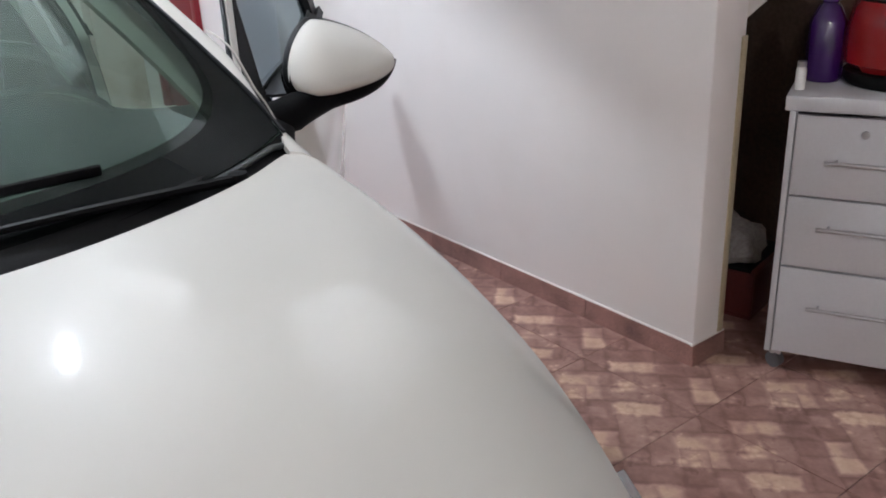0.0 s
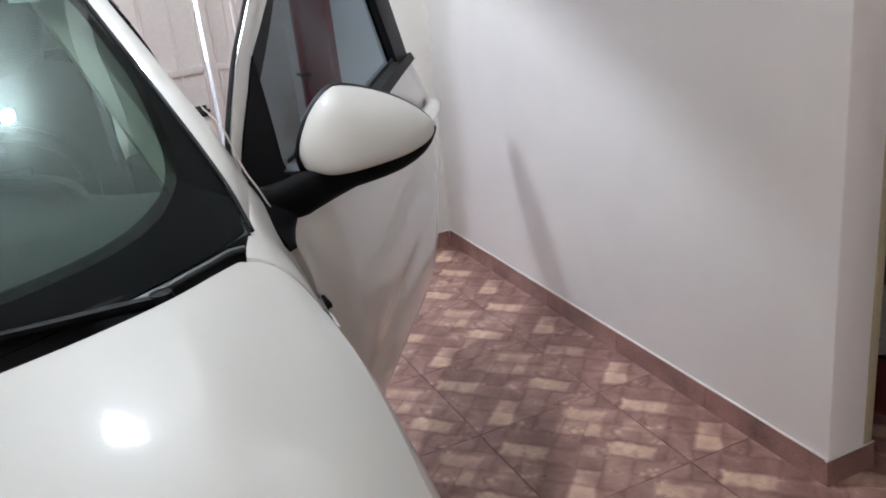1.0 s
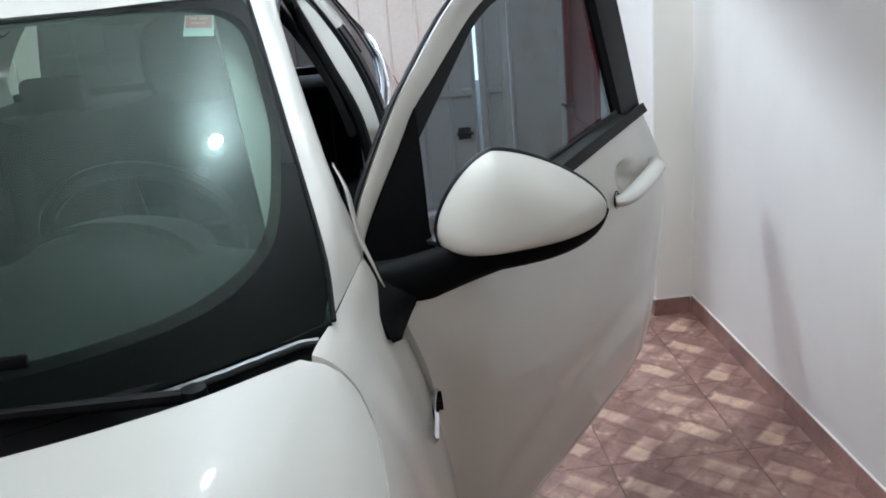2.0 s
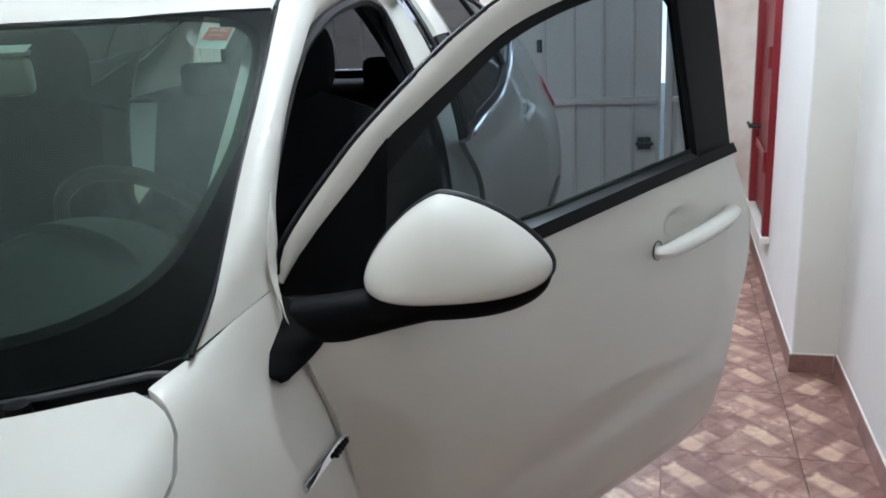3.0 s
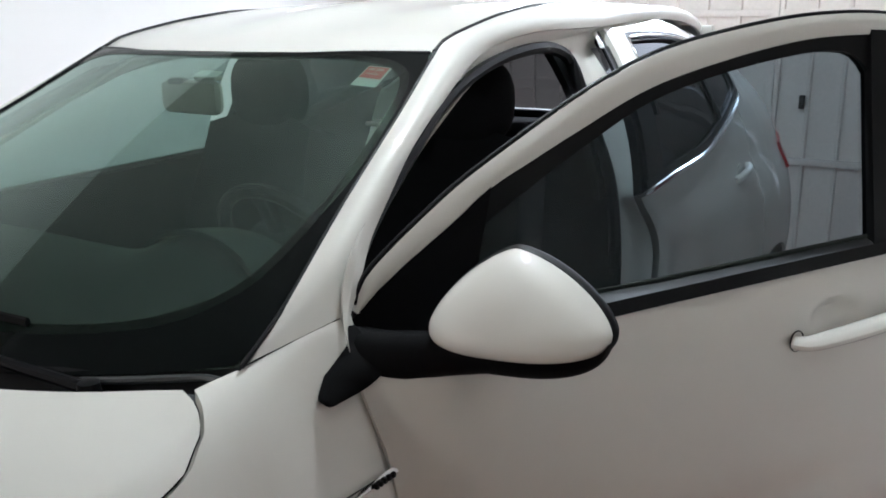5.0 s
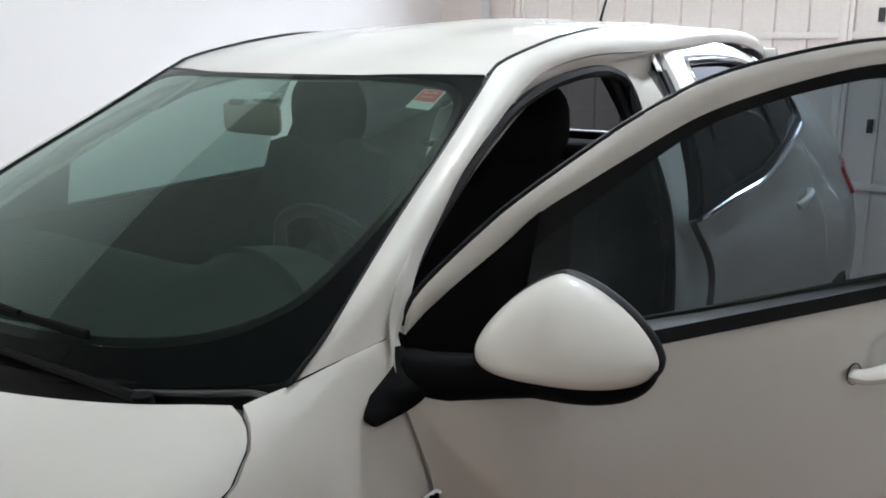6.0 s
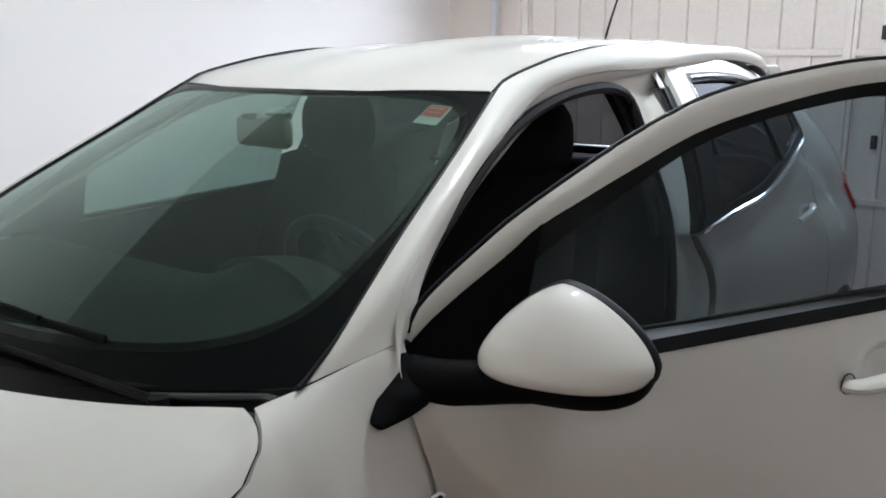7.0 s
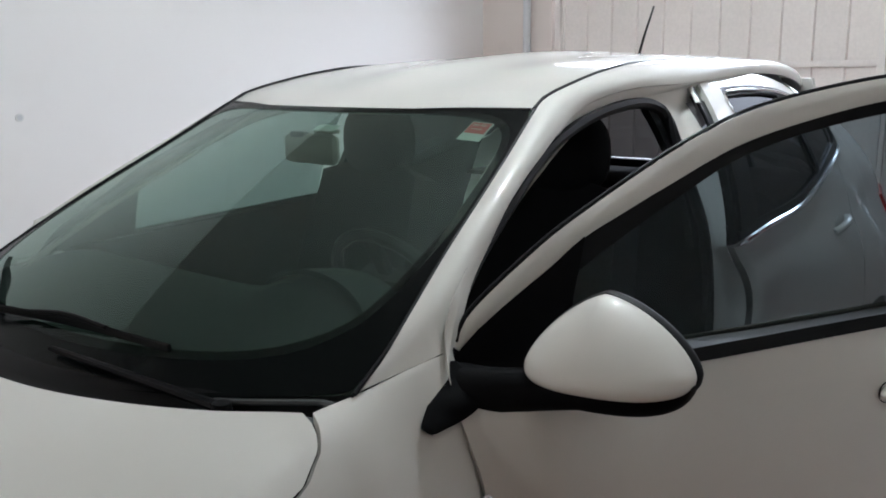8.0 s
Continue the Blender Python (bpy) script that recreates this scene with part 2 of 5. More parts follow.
CREAM = wall_paint("cream_wall_paint", (0.78, 0.755, 0.70), amount=0.12)
STAINED = wall_paint("stained_wall_paint", (0.74, 0.67, 0.62), (0.42, 0.30, 0.23), 0.9)
# dark brown that puts the recess's shade into its wall colour
RECESS_SHADE = plain("recess_shade_brown", (0.10, 0.065, 0.045), 0.9, grain=0.4, scale=16, bump=0.4)
STRIP = plain("yellowed_trim", (0.42, 0.365, 0.24), 0.6, grain=0.2, scale=40)
CEIL = plain("timber_ceiling", (0.42, 0.40, 0.375), 0.6, grain=0.2, scale=20, bump=0.2)
TILE = tile_print("printed_floor_tile")
GROUT = plain("floor_grout", (0.27, 0.185, 0.16), 0.9, grain=0.2, bump=0.2)
SKIRT = plain("skirting_tile", (0.25, 0.135, 0.112), 0.38, grain=0.8, scale=90, bump=0.1)
GATE = plain("cream_gate_paint", (0.80, 0.745, 0.70), 0.42, grain=0.07, scale=14)
IRON = plain("dark_iron", (0.05, 0.045, 0.04), 0.5, metal=0.6)
PIPE = plain("grey_pvc_pipe", (0.62, 0.63, 0.64), 0.4, grain=0.05)
RED_PAINT = plain("red_door_paint", (0.22, 0.012, 0.020), 0.4, grain=0.15, scale=20)
CRATE_RED = plain("dark_red_plastic", (0.10, 0.014, 0.012), 0.5, grain=0.2, scale=20)
LAMINATE = plain("white_laminate", (0.54, 0.54, 0.555), 0.45, grain=0.04)
STEEL = plain("brushed_steel", (0.45, 0.45, 0.46), 0.3, metal=1.0)
RED_PLASTIC = plain("red_plastic", (0.25, 0.007, 0.008), 0.25, coat=0.4)
PURPLE = plain("purple_plastic", (0.040, 0.009, 0.095), 0.15, coat=0.5)
WHITE_PLASTIC = plain("white_plastic", (0.75, 0.75, 0.73), 0.4)
CASTOR = plain("grey_castor_rubber", (0.12, 0.12, 0.125), 0.4, grain=0.1)
CLUTTER = plain("pale_cloth", (0.33, 0.30, 0.275), 0.9, grain=0.4, scale=20)
GREYCLOTH = plain("blue_grey_cloth", (0.16, 0.18, 0.22), 0.9, grain=0.4, scale=20)

# ---- mesh helpers ----


def mesh_of(bm, name, mat, smooth=True, sharp=35):
    bmesh.ops.recalc_face_normals(bm, faces=bm.faces)
    me = bpy.data.meshes.new(name)
    bm.to_mesh(me)
    bm.free()
    me.materials.append(mat)
    if smooth:
        me.polygons.foreach_set("use_smooth", [True] * len(me.polygons))
        me.set_sharp_from_angle(angle=radians(sharp))
    return me


def part(name, bm, mat, parent=None, label="", smooth=True, sharp=35):
    ob = new(name, mesh_of(bm, name, mat, smooth, sharp))
    if parent:
        ob.parent = parent
    return tagged(ob, label)


def thing(name, label, category, m=None, group="", kind=""):
    ob = new(name)
    ob.empty_display_size = 0.1
    if m is not None:
        ob.matrix_basis = m
    return tagged(ob, label, category, group, kind)


def box(bm, x0, x1, y0, y1, z0, z1, bevel=0.0, seg=2):
    r = bmesh.ops.create_cube(bm, size=1)["verts"]
    for v in r:
        v.co = Vector(((x0 + x1) / 2 + v.co.x * (x1 - x0), (y0 + y1) / 2 + v.co.y * (y1 - y0), (z0 + z1) / 2 + v.co.z * (z1 - z0)))
    if bevel:
        es = {e for v in r for e in v.link_edges}
        bmesh.ops.bevel(bm, geom=list(es), offset=bevel, segments=seg, affect="EDGES", profile=0.5)
    return bm


def boxes(*dims, bevel=0.0):
    bm = bmesh.new()
    for d in dims:
        box(bm, *d, bevel=bevel)
    return bm


def rod(bm, a, b, r0, r1=None, seg=12):
    a, b = Vector(a), Vector(b)
    m = Matrix.Translation((a + b) / 2) @ (b - a).to_track_quat("Z", "Y").to_matrix().to_4x4()
    bmesh.ops.create_cone(bm, cap_ends=True, segments=seg, radius1=r0, radius2=r0 if r1 is None else r1, depth=(b - a).length, matrix=m)
    return bm


def spline(points):
    """A Catmull-Rom curve through the points; returns a function of 0..1, spaced by length."""
    p = [Vector(q) for q in points]
    p = [2 * p[0] - p[1]] + p + [2 * p[-1] - p[-2]]
    acc = [0.0]
    for i in range(1, len(p) - 2):
        acc.append(acc[-1] + (p[i + 1] - p[i]).length)

    def at(t):
        s = min(max(t, 0.0), 1.0) * acc[-1]
        i = 0
        while i < len(acc) - 2 and s > acc[i + 1]:
            i += 1
        f = (s - acc[i]) / max(acc[i + 1] - acc[i], 1e-9)
        a, b, c, d = p[i], p[i + 1], p[i + 2], p[i + 3]
        return 0.5 * (2 * b + (c - a) * f + (2 * a - 5 * b + 4 * c - d) * f * f + (3 * b - a - 3 * c + d) * f**3)

    return at


def table(points):
    """A smooth function y(x) through (x, y) pairs."""
    xs = [q[0] for q in points]

    def at(x):
        x = min(max(x, xs[0]), xs[-1])
        i = 0
        while i < len(xs) - 2 and x > xs[i + 1]:
            i += 1
        f = (x - xs[i]) / (xs[i + 1] - xs[i])
        g = lambda k: points[min(max(k, 0), len(points) - 1)][1]
        a, b, c, d = g(i - 1), g(i), g(i + 1), g(i + 2)
        return 0.5 * (2 * b + (c - a) * f + (2 * a - 5 * b + 4 * c - d) * f * f + (3 * b - a - 3 * c + d) * f**3)

    return at


def sheet(f, nu, nv, thick=0.0, inward=None):
    """A surface f(s, t), 0..1 both, as a closed plate of that thickness (towards 'inward' or against the normal)."""
    bm = bmesh.new()
    pts = [[Vector(f(i / nu, j / nv)) for j in range(nv + 1)] for i in range(nu + 1)]
    top = [[bm.verts.new(p) for p in row] for row in pts]
    for i in range(nu):
        for j in range(nv):
            bm.faces.new((top[i][j], top[i + 1][j], top[i + 1][j + 1], top[i][j + 1]))
    if thick:
        low = []
        for i in range(nu + 1):
            row = []
            for j in range(nv + 1):
                du = pts[min(i + 1, nu)][j] - pts[max(i - 1, 0)][j]
                dv = pts[i][min(j + 1, nv)] - pts[i][max(j - 1, 0)]
                nrm = du.cross(dv)
                nrm = nrm.normalized() if nrm.length > 1e-12 else Vector((0, 0, 1))
                if inward is not None and nrm.dot(Vector(inward)) < 0:
                    nrm = -nrm
                row.append(bm.verts.new(pts[i][j] + nrm * thick))
            low.append(row)
        for i in range(nu):
            for j in range(nv):
                bm.faces.new((low[i][j], low[i][j + 1], low[i + 1][j + 1], low[i + 1][j]))
        ring = [(i, 0) for i in range(nu)] + [(nu, j) for j in range(nv)] + [(i, nv) for i in range(nu, 0, -1)] + [(0, j) for j in range(nv, 0, -1)]
        for k, (i, j) in enumerate(ring):
            a, b = ring[(k + 1) % len(ring)]
            bm.faces.new((top[i][j], low[i][j], low[a][b], top[a][b]))
    bmesh.ops.remove_doubles(bm, verts=bm.verts, dist=1e-5)
    bmesh.ops.dissolve_degenerate(bm, edges=bm.edges, dist=1e-6)
    return bm


def sweep(bm, f, n, ra, rb=None, seg=8, up=(0, 0, 1), closed=False, taper=None):
    """A bar of oval section (ra across, rb along 'up') along the curve f."""
    rb = ra if rb is None else rb
    pts = [Vector(f(i / n)) for i in range(n + 1)]
    if closed:
        pts = pts[:-1]
    rings = []
    for i, p in enumerate(pts):
        if closed:
            tan = (pts[(i + 1) % len(pts)] - pts[i - 1]).normalized()
        else:
            tan = (pts[min(i + 1, n)] - pts[max(i - 1, 0)]).normalized()
        side = tan.cross(Vector(up)).normalized()
        above = side.cross(tan).normalized()
        k = taper(i / n) if taper else 1.0
        rings.append([bm.verts.new(p + side * ra * k * math.cos(a) + above * rb * k * math.sin(a)) for a in [2 * math.pi * q / seg for q in range(seg)]])
    m = len(rings)
    for i in range(m if closed else m - 1):
        a, b = rings[i], rings[(i + 1) % m]
        for q in range(seg):
            bm.faces.new((a[q], a[(q + 1) % seg], b[(q + 1) % seg], b[q]))
    if not closed:
        bm.faces.new(rings[0][::-1])
        bm.faces.new(rings[-1])
    return bm


def lathe(profile, seg=24, m=None):
    """A turned body from (radius, height) pairs, round z."""
    bm = bmesh.new()
    rings = [[bm.verts.new((r * math.cos(2 * math.pi * k / seg), r * math.sin(2 * math.pi * k / seg), z)) for k in range(seg)] for r, z in profile]
    for a, b in zip(rings, rings[1:]):
        for k in range(seg):
            bm.faces.new((a[k], a[(k + 1) % seg], b[(k + 1) % seg], b[k]))
    for ring in (rings[0], rings[-1]):
        bm.faces.new(ring)
    bmesh.ops.remove_doubles(bm, verts=bm.verts, dist=1e-5)
    if m is not None:
        bmesh.ops.transform(bm, matrix=m, verts=bm.verts)
    return bm


def mix(a, b, f):
    return a + (b - a) * f


def ease(f):
    f = min(max(f, 0.0), 1.0)
    return f * f * (3 - 2 * f)


# ---- the room ----
WX, Y_NEAR, Y_RET, RX, Y_GATE = 1.968, 0.307, 2.47, 1.814, 4.40
LEFT, BACK, ROOM_R, TOP = -2.1, -3.6, 4.2, 3.05
SK = 0.066

tagged(part("wall_east", boxes((WX, WX + 0.14, Y_NEAR, Y_RET + 0.1, 0, TOP), bevel=0.008), PLASTER), "white painted plaster wall beside the parked car", "wall", kind="structure")
tagged(part("wall_return", boxes((RX + 0.006, WX + 0.02, Y_RET, Y_RET + 0.10, 0, TOP)), CREAM), "cream painted return of the side wall", "wall", kind="structure")
# the wall past the return, with the opening of the red door
DY0, DY1, DZ0, DZ1 = 3.30, 3.98, 0.26, 2.25
tagged(part("wall_side_far", boxes((RX, RX + 0.14, Y_RET + 0.003, DY0, 0, TOP), (RX, RX + 0.14, DY1, Y_GATE + 0.2, 0, TOP), (RX, RX + 0.14, DY0, DY1, DZ1, TOP), (RX, RX + 0.14, DY0, DY1, 0, DZ0)), PLASTER), "white painted wall with a red metal door", "wall", kind="structure")
tagged(part("wall_behind_door", boxes((RX + 0.6, RX + 0.7, 2.7, 4.7, 0, TOP)), CREAM), "plain wall behind the red door", "wall", kind="structure")
tagged(part("wall_west", boxes((LEFT - 0.15, LEFT, BACK, Y_GATE + 0.2, 0, TOP)), PLASTER), "bright white painted side wall", "wall", kind="structure")
G0, G1 = -1.53, 1.55
tagged(part("wall_north", boxes((LEFT, G0, Y_GATE - 0.02, Y_GATE + 0.2, 0, TOP), (G1, RX, Y_GATE - 0.12, Y_GATE + 0.2, 0, TOP), (G0, G1, Y_GATE - 0.02, Y_GATE + 0.2, 2.52, TOP)), STAINED), "stained plaster wall round the garage gate", "wall", kind="structure")
tagged(part("wall_south", boxes((LEFT, ROOM_R, BACK - 0.15, BACK, 0, TOP)), CREAM), "plain wall closing the inner end", "wall", kind="structure")
tagged(part("wall_room_side", boxes((ROOM_R, ROOM_R + 0.15, BACK, Y_NEAR + 1.2, 0, TOP)), CREAM), "plain wall of the inner room", "wall", kind="structure")
# recess walls, their shade given by the dark colour
tagged(part("wall_recess_back", boxes((WX + 0.14, ROOM_R, Y_NEAR + 1.05, Y_NEAR + 1.2, 0, TOP)), RECESS_SHADE), "back wall of the recess, coloured dark brown for its shade", "wall", kind="structure")
tagged(part("wall_recess_end", boxes((2.95, 3.05, Y_NEAR + 0.14, Y_NEAR + 1.046, 0, 1.36)), RECESS_SHADE), "end wall of the recess, coloured dark brown for its shade", "wall", kind="structure")
tagged(part("ceiling", boxes((LEFT - 0.15, ROOM_R + 0.15, BACK - 0.15, Y_GATE + 0.2, TOP, TOP + 0.15)), CEIL), "pale stained timber ceiling", "ceiling", kind="structure")
floor = tagged(part("floor", boxes((LEFT - 0.15, ROOM_R + 0.15, BACK - 0.15, Y_GATE + 0.25, -0.2, -0.006)), GROUT), "floor of brown printed ceramic tiles", "floor", kind="structure")
tagged(part("ground", boxes((-60, 60, Y_GATE + 0.25, 120, -0.25, -0.03)), plain("street_concrete", (0.35, 0.34, 0.32), 0.9, grain=0.2)), "concrete ground outside the gate", "ground", kind="structure")
# sloped soffit of the stair over the recess
sl = bmesh.new()
vs = [sl.verts.new(p) for p in ((WX + 0.14, Y_NEAR + 0.02, 1.0), (ROOM_R, Y_NEAR + 0.02, 1.9), (ROOM_R, Y_NEAR + 1.05, 1.9), (WX + 0.14, Y_NEAR + 1.05, 1.0), (WX + 0.14, Y_NEAR + 0.02, 1.14), (ROOM_R, Y_NEAR + 0.02, 2.04), (ROOM_R, Y_NEAR + 1.05, 2.04), (WX + 0.14, Y_NEAR + 1.05, 1.14))]
for q in ((0, 1, 2, 3), (4, 7, 6, 5), (0, 4, 5, 1), (1, 5, 6, 2), (2, 6, 7, 3), (3, 7, 4, 0)):
    sl.faces.new([vs[k] for k in q])
tagged(part("stair_soffit", sl, CREAM, smooth=False), "sloping underside of a stair over a dark recess", "stair", kind="structure")


# unseen slab added along the side wall to shade its top from the bulb
fl = bmesh.new()
SY0, SY1, SX, SZ, RISE = 1.08, 2.44, 1.0, 2.075, 0.43
vs = [fl.verts.new((x, y, SZ + RISE * (y - SY0) + dz0)) for dz0 in (0.0, 0.22) for x, y in ((SX, SY0), (WX - 0.003, SY0), (WX - 0.003, SY1), (SX, SY1))]
for q in ((3, 2, 1, 0), (4, 5, 6, 7), (0, 1, 5, 4), (1, 2, 6, 5), (2, 3, 7, 6), (3, 0, 4, 7)):
    fl.faces.new([vs[k] for k in q])
tagged(part("shade_slab", fl, CREAM, smooth=False), "unseen sloping slab added to shade the side wall", "stair", kind="structure")


tagged(part("trim", boxes((WX + 0.117, WX + 0.1425, Y_NEAR - 0.004, Y_NEAR + 0.03, SK + 0.003, 0.97), bevel=0.003), STRIP), "yellowed wooden trim at the recess edge", "trim", kind="structure")
# emissive panel added outside, its glow standing for daylight in the gate slits
tagged(part("backdrop", boxes((-9, 9, 11.0, 11.05, -0.02, 7)), glowing("daylight_glow", (0.93, 0.97, 1.0), 5.0)), "glowing panel added for the daylight beyond the gate", "backdrop", kind="structure")


def skirting(name, x0, y0, x1, y1, nx, ny):
    """A row of cut tiles along a wall foot; (nx, ny) points into the room."""
    base = tagged(new(name), "row of brown tile skirting along the wall foot", "skirting", kind="structure")
    a, b = Vector((x0, y0, 0)), Vector((x1, y1, 0))
    n = max(1, round((b - a).length / 0.41))
    away = Vector((nx, ny, 0))
    for k in range(n):
        p, q = a.lerp(b, k / n), a.lerp(b, (k + 1) / n)
        dirn = (q - p).normalized() * 0.0015
        p, q = p + dirn, q - dirn
        bm = bmesh.new()
        low = [p, q, q + away * 0.010, p + away * 0.010]
        top = [p, q, q + away * 0.006, p + away * 0.006]
        v0, v1 = [bm.verts.new(c) for c in low], [bm.verts.new(c + Vector((0, 0, SK + 0.001 * (k % 2)))) for c in top]
        bm.faces.new(v0[::-1])
        bm.faces.new(v1)
        for i in range(4):
            bm.faces.new((v0[i], v0[(i + 1) % 4], v1[(i + 1) % 4], v1[i]))
        part("skirting_tile", bm, SKIRT, base, smooth=False)
    bead = bmesh.new()
    sweep(bead, lambda f: a.lerp(b, f) + away * 0.002 + Vector((0, 0, SK + 0.004)), 8, 0.0035, 0.003, seg=6)
    part("bead", bead, CREAM, base)
    return base


skirting("skirting_east", WX, Y_NEAR, WX, Y_RET, -1, 0)
skirting("skirting_end", WX - 0.01, Y_NEAR, WX + 0.15, Y_NEAR, 0, -1)
skirting("skirting_return", RX - 0.01, Y_RET, WX - 0.012, Y_RET, 0, -1)
skirting("skirting_far", RX, Y_RET - 0.01, RX, Y_GATE - 0.13, -1, 0)
skirting("skirting_north", G1, Y_GATE - 0.12, RX - 0.012, Y_GATE - 0.12, 0, -1)
skirting("skirting_west", LEFT, BACK, LEFT, Y_GATE - 0.03, 1, 0)


def red_door():
    d = thing("metal_door", "dark red painted metal door in a red frame", "door", pose(RX, 0, 0))
    part("door_frame", boxes((-0.03, 0.10, DY0, DY0 + 0.05, DZ0, DZ1), (-0.03, 0.10, DY1 - 0.05, DY1, DZ0, DZ1), (-0.03, 0.10, DY0 + 0.05, DY1 - 0.05, DZ1 - 0.05, DZ1), bevel=0.004), RED_PAINT, d)
    part("door_leaf", boxes((0.0, 0.04, DY0 + 0.053, DY1 - 0.053, DZ0 + 0.01, DZ1 - 0.055), bevel=0.003), RED_PAINT, d)
    for z in (0.55, 1.25, 1.95):
        part("door_rail", boxes((-0.012, -0.001, DY0 + 0.07, DY1 - 0.07, z, z + 0.05), bevel=0.003), RED_PAINT, d)
    bm = rod(bmesh.new(), (-0.055, DY1 - 0.11, 0.66), (-0.0, DY1 - 0.11, 0.66), 0.012)
    rod(bm, (-0.05, DY1 - 0.12, 0.66), (-0.05, DY1 - 0.02, 0.66), 0.008)
    part("door_handle", bm, IRON, d, "dark iron handle")
    for z in (0.55, 1.0, 1.8):
        part("hinge", rod(bmesh.new(), (-0.036, DY0 + 0.02, z), (-0.036, DY0 + 0.02, z + 0.09), 0.008), RED_PAINT, d)
    part("threshold", boxes((-0.04, 0.12, DY0 - 0.02, DY1 + 0.02, DZ0 - 0.03, DZ0), bevel=0.004), CREAM, d, "pale raised threshold")
    return d


red_door()


def gate():
    """Sheet-metal gate: ribbed sheets in a frame of tubes, with a wicket door, and slits of daylight at its edges."""
    g = thing("garage_gate", "cream painted sheet-metal garage gate with vertical ribs", "gate", pose(0, Y_GATE, 0))
    t = 0.04
    z0, z1 = 0.03, 2.08
    w0, w1 = 0.51, 1.335   # wicket door
    for a in (G0 + 0.01, w0 - 0.045, w1 + 0.022):
        part("gate_post", boxes((a, a + 0.04, 0, t, z0, z1), bevel=0.003), GATE, g)
    part("gate_post", boxes((G1 - 0.05, G1 - 0.01, 0, t, z0, z1), bevel=0.003), GATE, g)
    for a, b in ((G0 + 0.05, w0 - 0.045), (w1 + 0.062, G1 - 0.05)):
        for z in (z0, 0.70, 1.475, z1 - 0.04):
            part("gate_rail", boxes((a, b, 0.002, t, z, z + 0.035), bevel=0.003), GATE, g)
    for a, b, wicket in ((G0 + 0.05, w0 - 0.045, 0), (w0, w1, 1), (w1 + 0.062, G1 - 0.05, 0)):
        n = max(1, round((b - a) / 0.172))
        for lo, hi in ((z0 + 0.035, 0.70), (0.735, 1.475), (1.51, z1 - 0.04)):
            for k in range(n):
                x0, x1 = a + (b - a) * k / n, a + (b - a) * (k + 1) / n
                bm = bmesh.new()
                prof = ((x0, 0.030), (x0 + 0.006, 0.012), (x0 + 0.016, 0.012), (x0 + 0.022, 0.030), (x1, 0.030))
                front = [[bm.verts.new((x, y, z)) for x, y in prof] for z in (lo, hi)]
                back = [[bm.verts.new((x, y + 0.004, z)) for x, y in prof] for z in (lo, hi)]
                for q in range(4):
                    bm.faces.new((front[0][q], front[0][q + 1], front[1][q + 1], front[1][q]))
                    bm.faces.new((back[0][q + 1], back[0][q], back[1][q], back[1][q + 1]))
                part("gate_sheet", bm, GATE, g, smooth=False)
        if wicket:
            for z in (z0, 0.70, 1.475, z1 - 0.04):
                part("gate_rail", boxes((a + 0.02, b - 0.022, -0.004, t, z, z + 0.035), bevel=0.003), GATE, g)
            for x0 in (a, b - 0.022):
                part("gate_stile", boxes((x0, x0 + 0.022, -0.004, t, z0, z1 - 0.02), bevel=0.003), GATE, g)
    for z in (1.035, 1.59):
        part("lock", boxes((0.645, 0.672, -0.010, 0.02, z - 0.035, z + 0.035), bevel=0.003), IRON, g, "dark lock plate")
    part("bolt", rod(bmesh.new(), (1.20, -0.02, 0.475), (1.30, -0.02, 0.475), 0.011), IRON, g)
    part("bolt_plate", boxes((1.21, 1.285, -0.012, 0.0, 0.44, 0.51), bevel=0.003), IRON, g)
    return g


gate()
pb = rod(bmesh.new(), (-1.70, Y_GATE - 0.06, 0.0), (-1.70, Y_GATE - 0.06, TOP), 0.026, seg=16)
pp = thing("drain_pipe", "grey plastic pipe running up the corner wall", "pipe")
part("pipe", pb, PIPE, pp)
for z in (0.6, 2.3):
    part("bracket", boxes((-1.735, -1.665, Y_GATE - 0.095, Y_GATE - 0.02, z, z + 0.02), bevel=0.003), IRON, pp)
sw_box = thing("switch_box", "small dark switch box on the stained wall", "switch", pose(1.775, Y_GATE - 0.12, 1.31))
part("plate", boxes((-0.032, 0.032, -0.014, 0.0, -0.04, 0.04), bevel=0.003), IRON, sw_box, "dark plate")
part("rocker", boxes((-0.014, 0.014, -0.020, -0.0145, -0.022, 0.022), bevel=0.002), PIPE, sw_box, "grey rocker")
hole = thing("wall_plug", "small grey plug hole in the white wall", "wall plug", pose(LEFT, 1.11, 1.31))
part("plug", rod(bmesh.new(), (-0.004, 0, 0), (0.004, 0, 0), 0.012), PIPE, hole)
part("plug_ring", rod(bmesh.new(), (-0.004, 0, 0), (0.003, 0, 0), 0.018), WHITE_PLASTIC, hole)


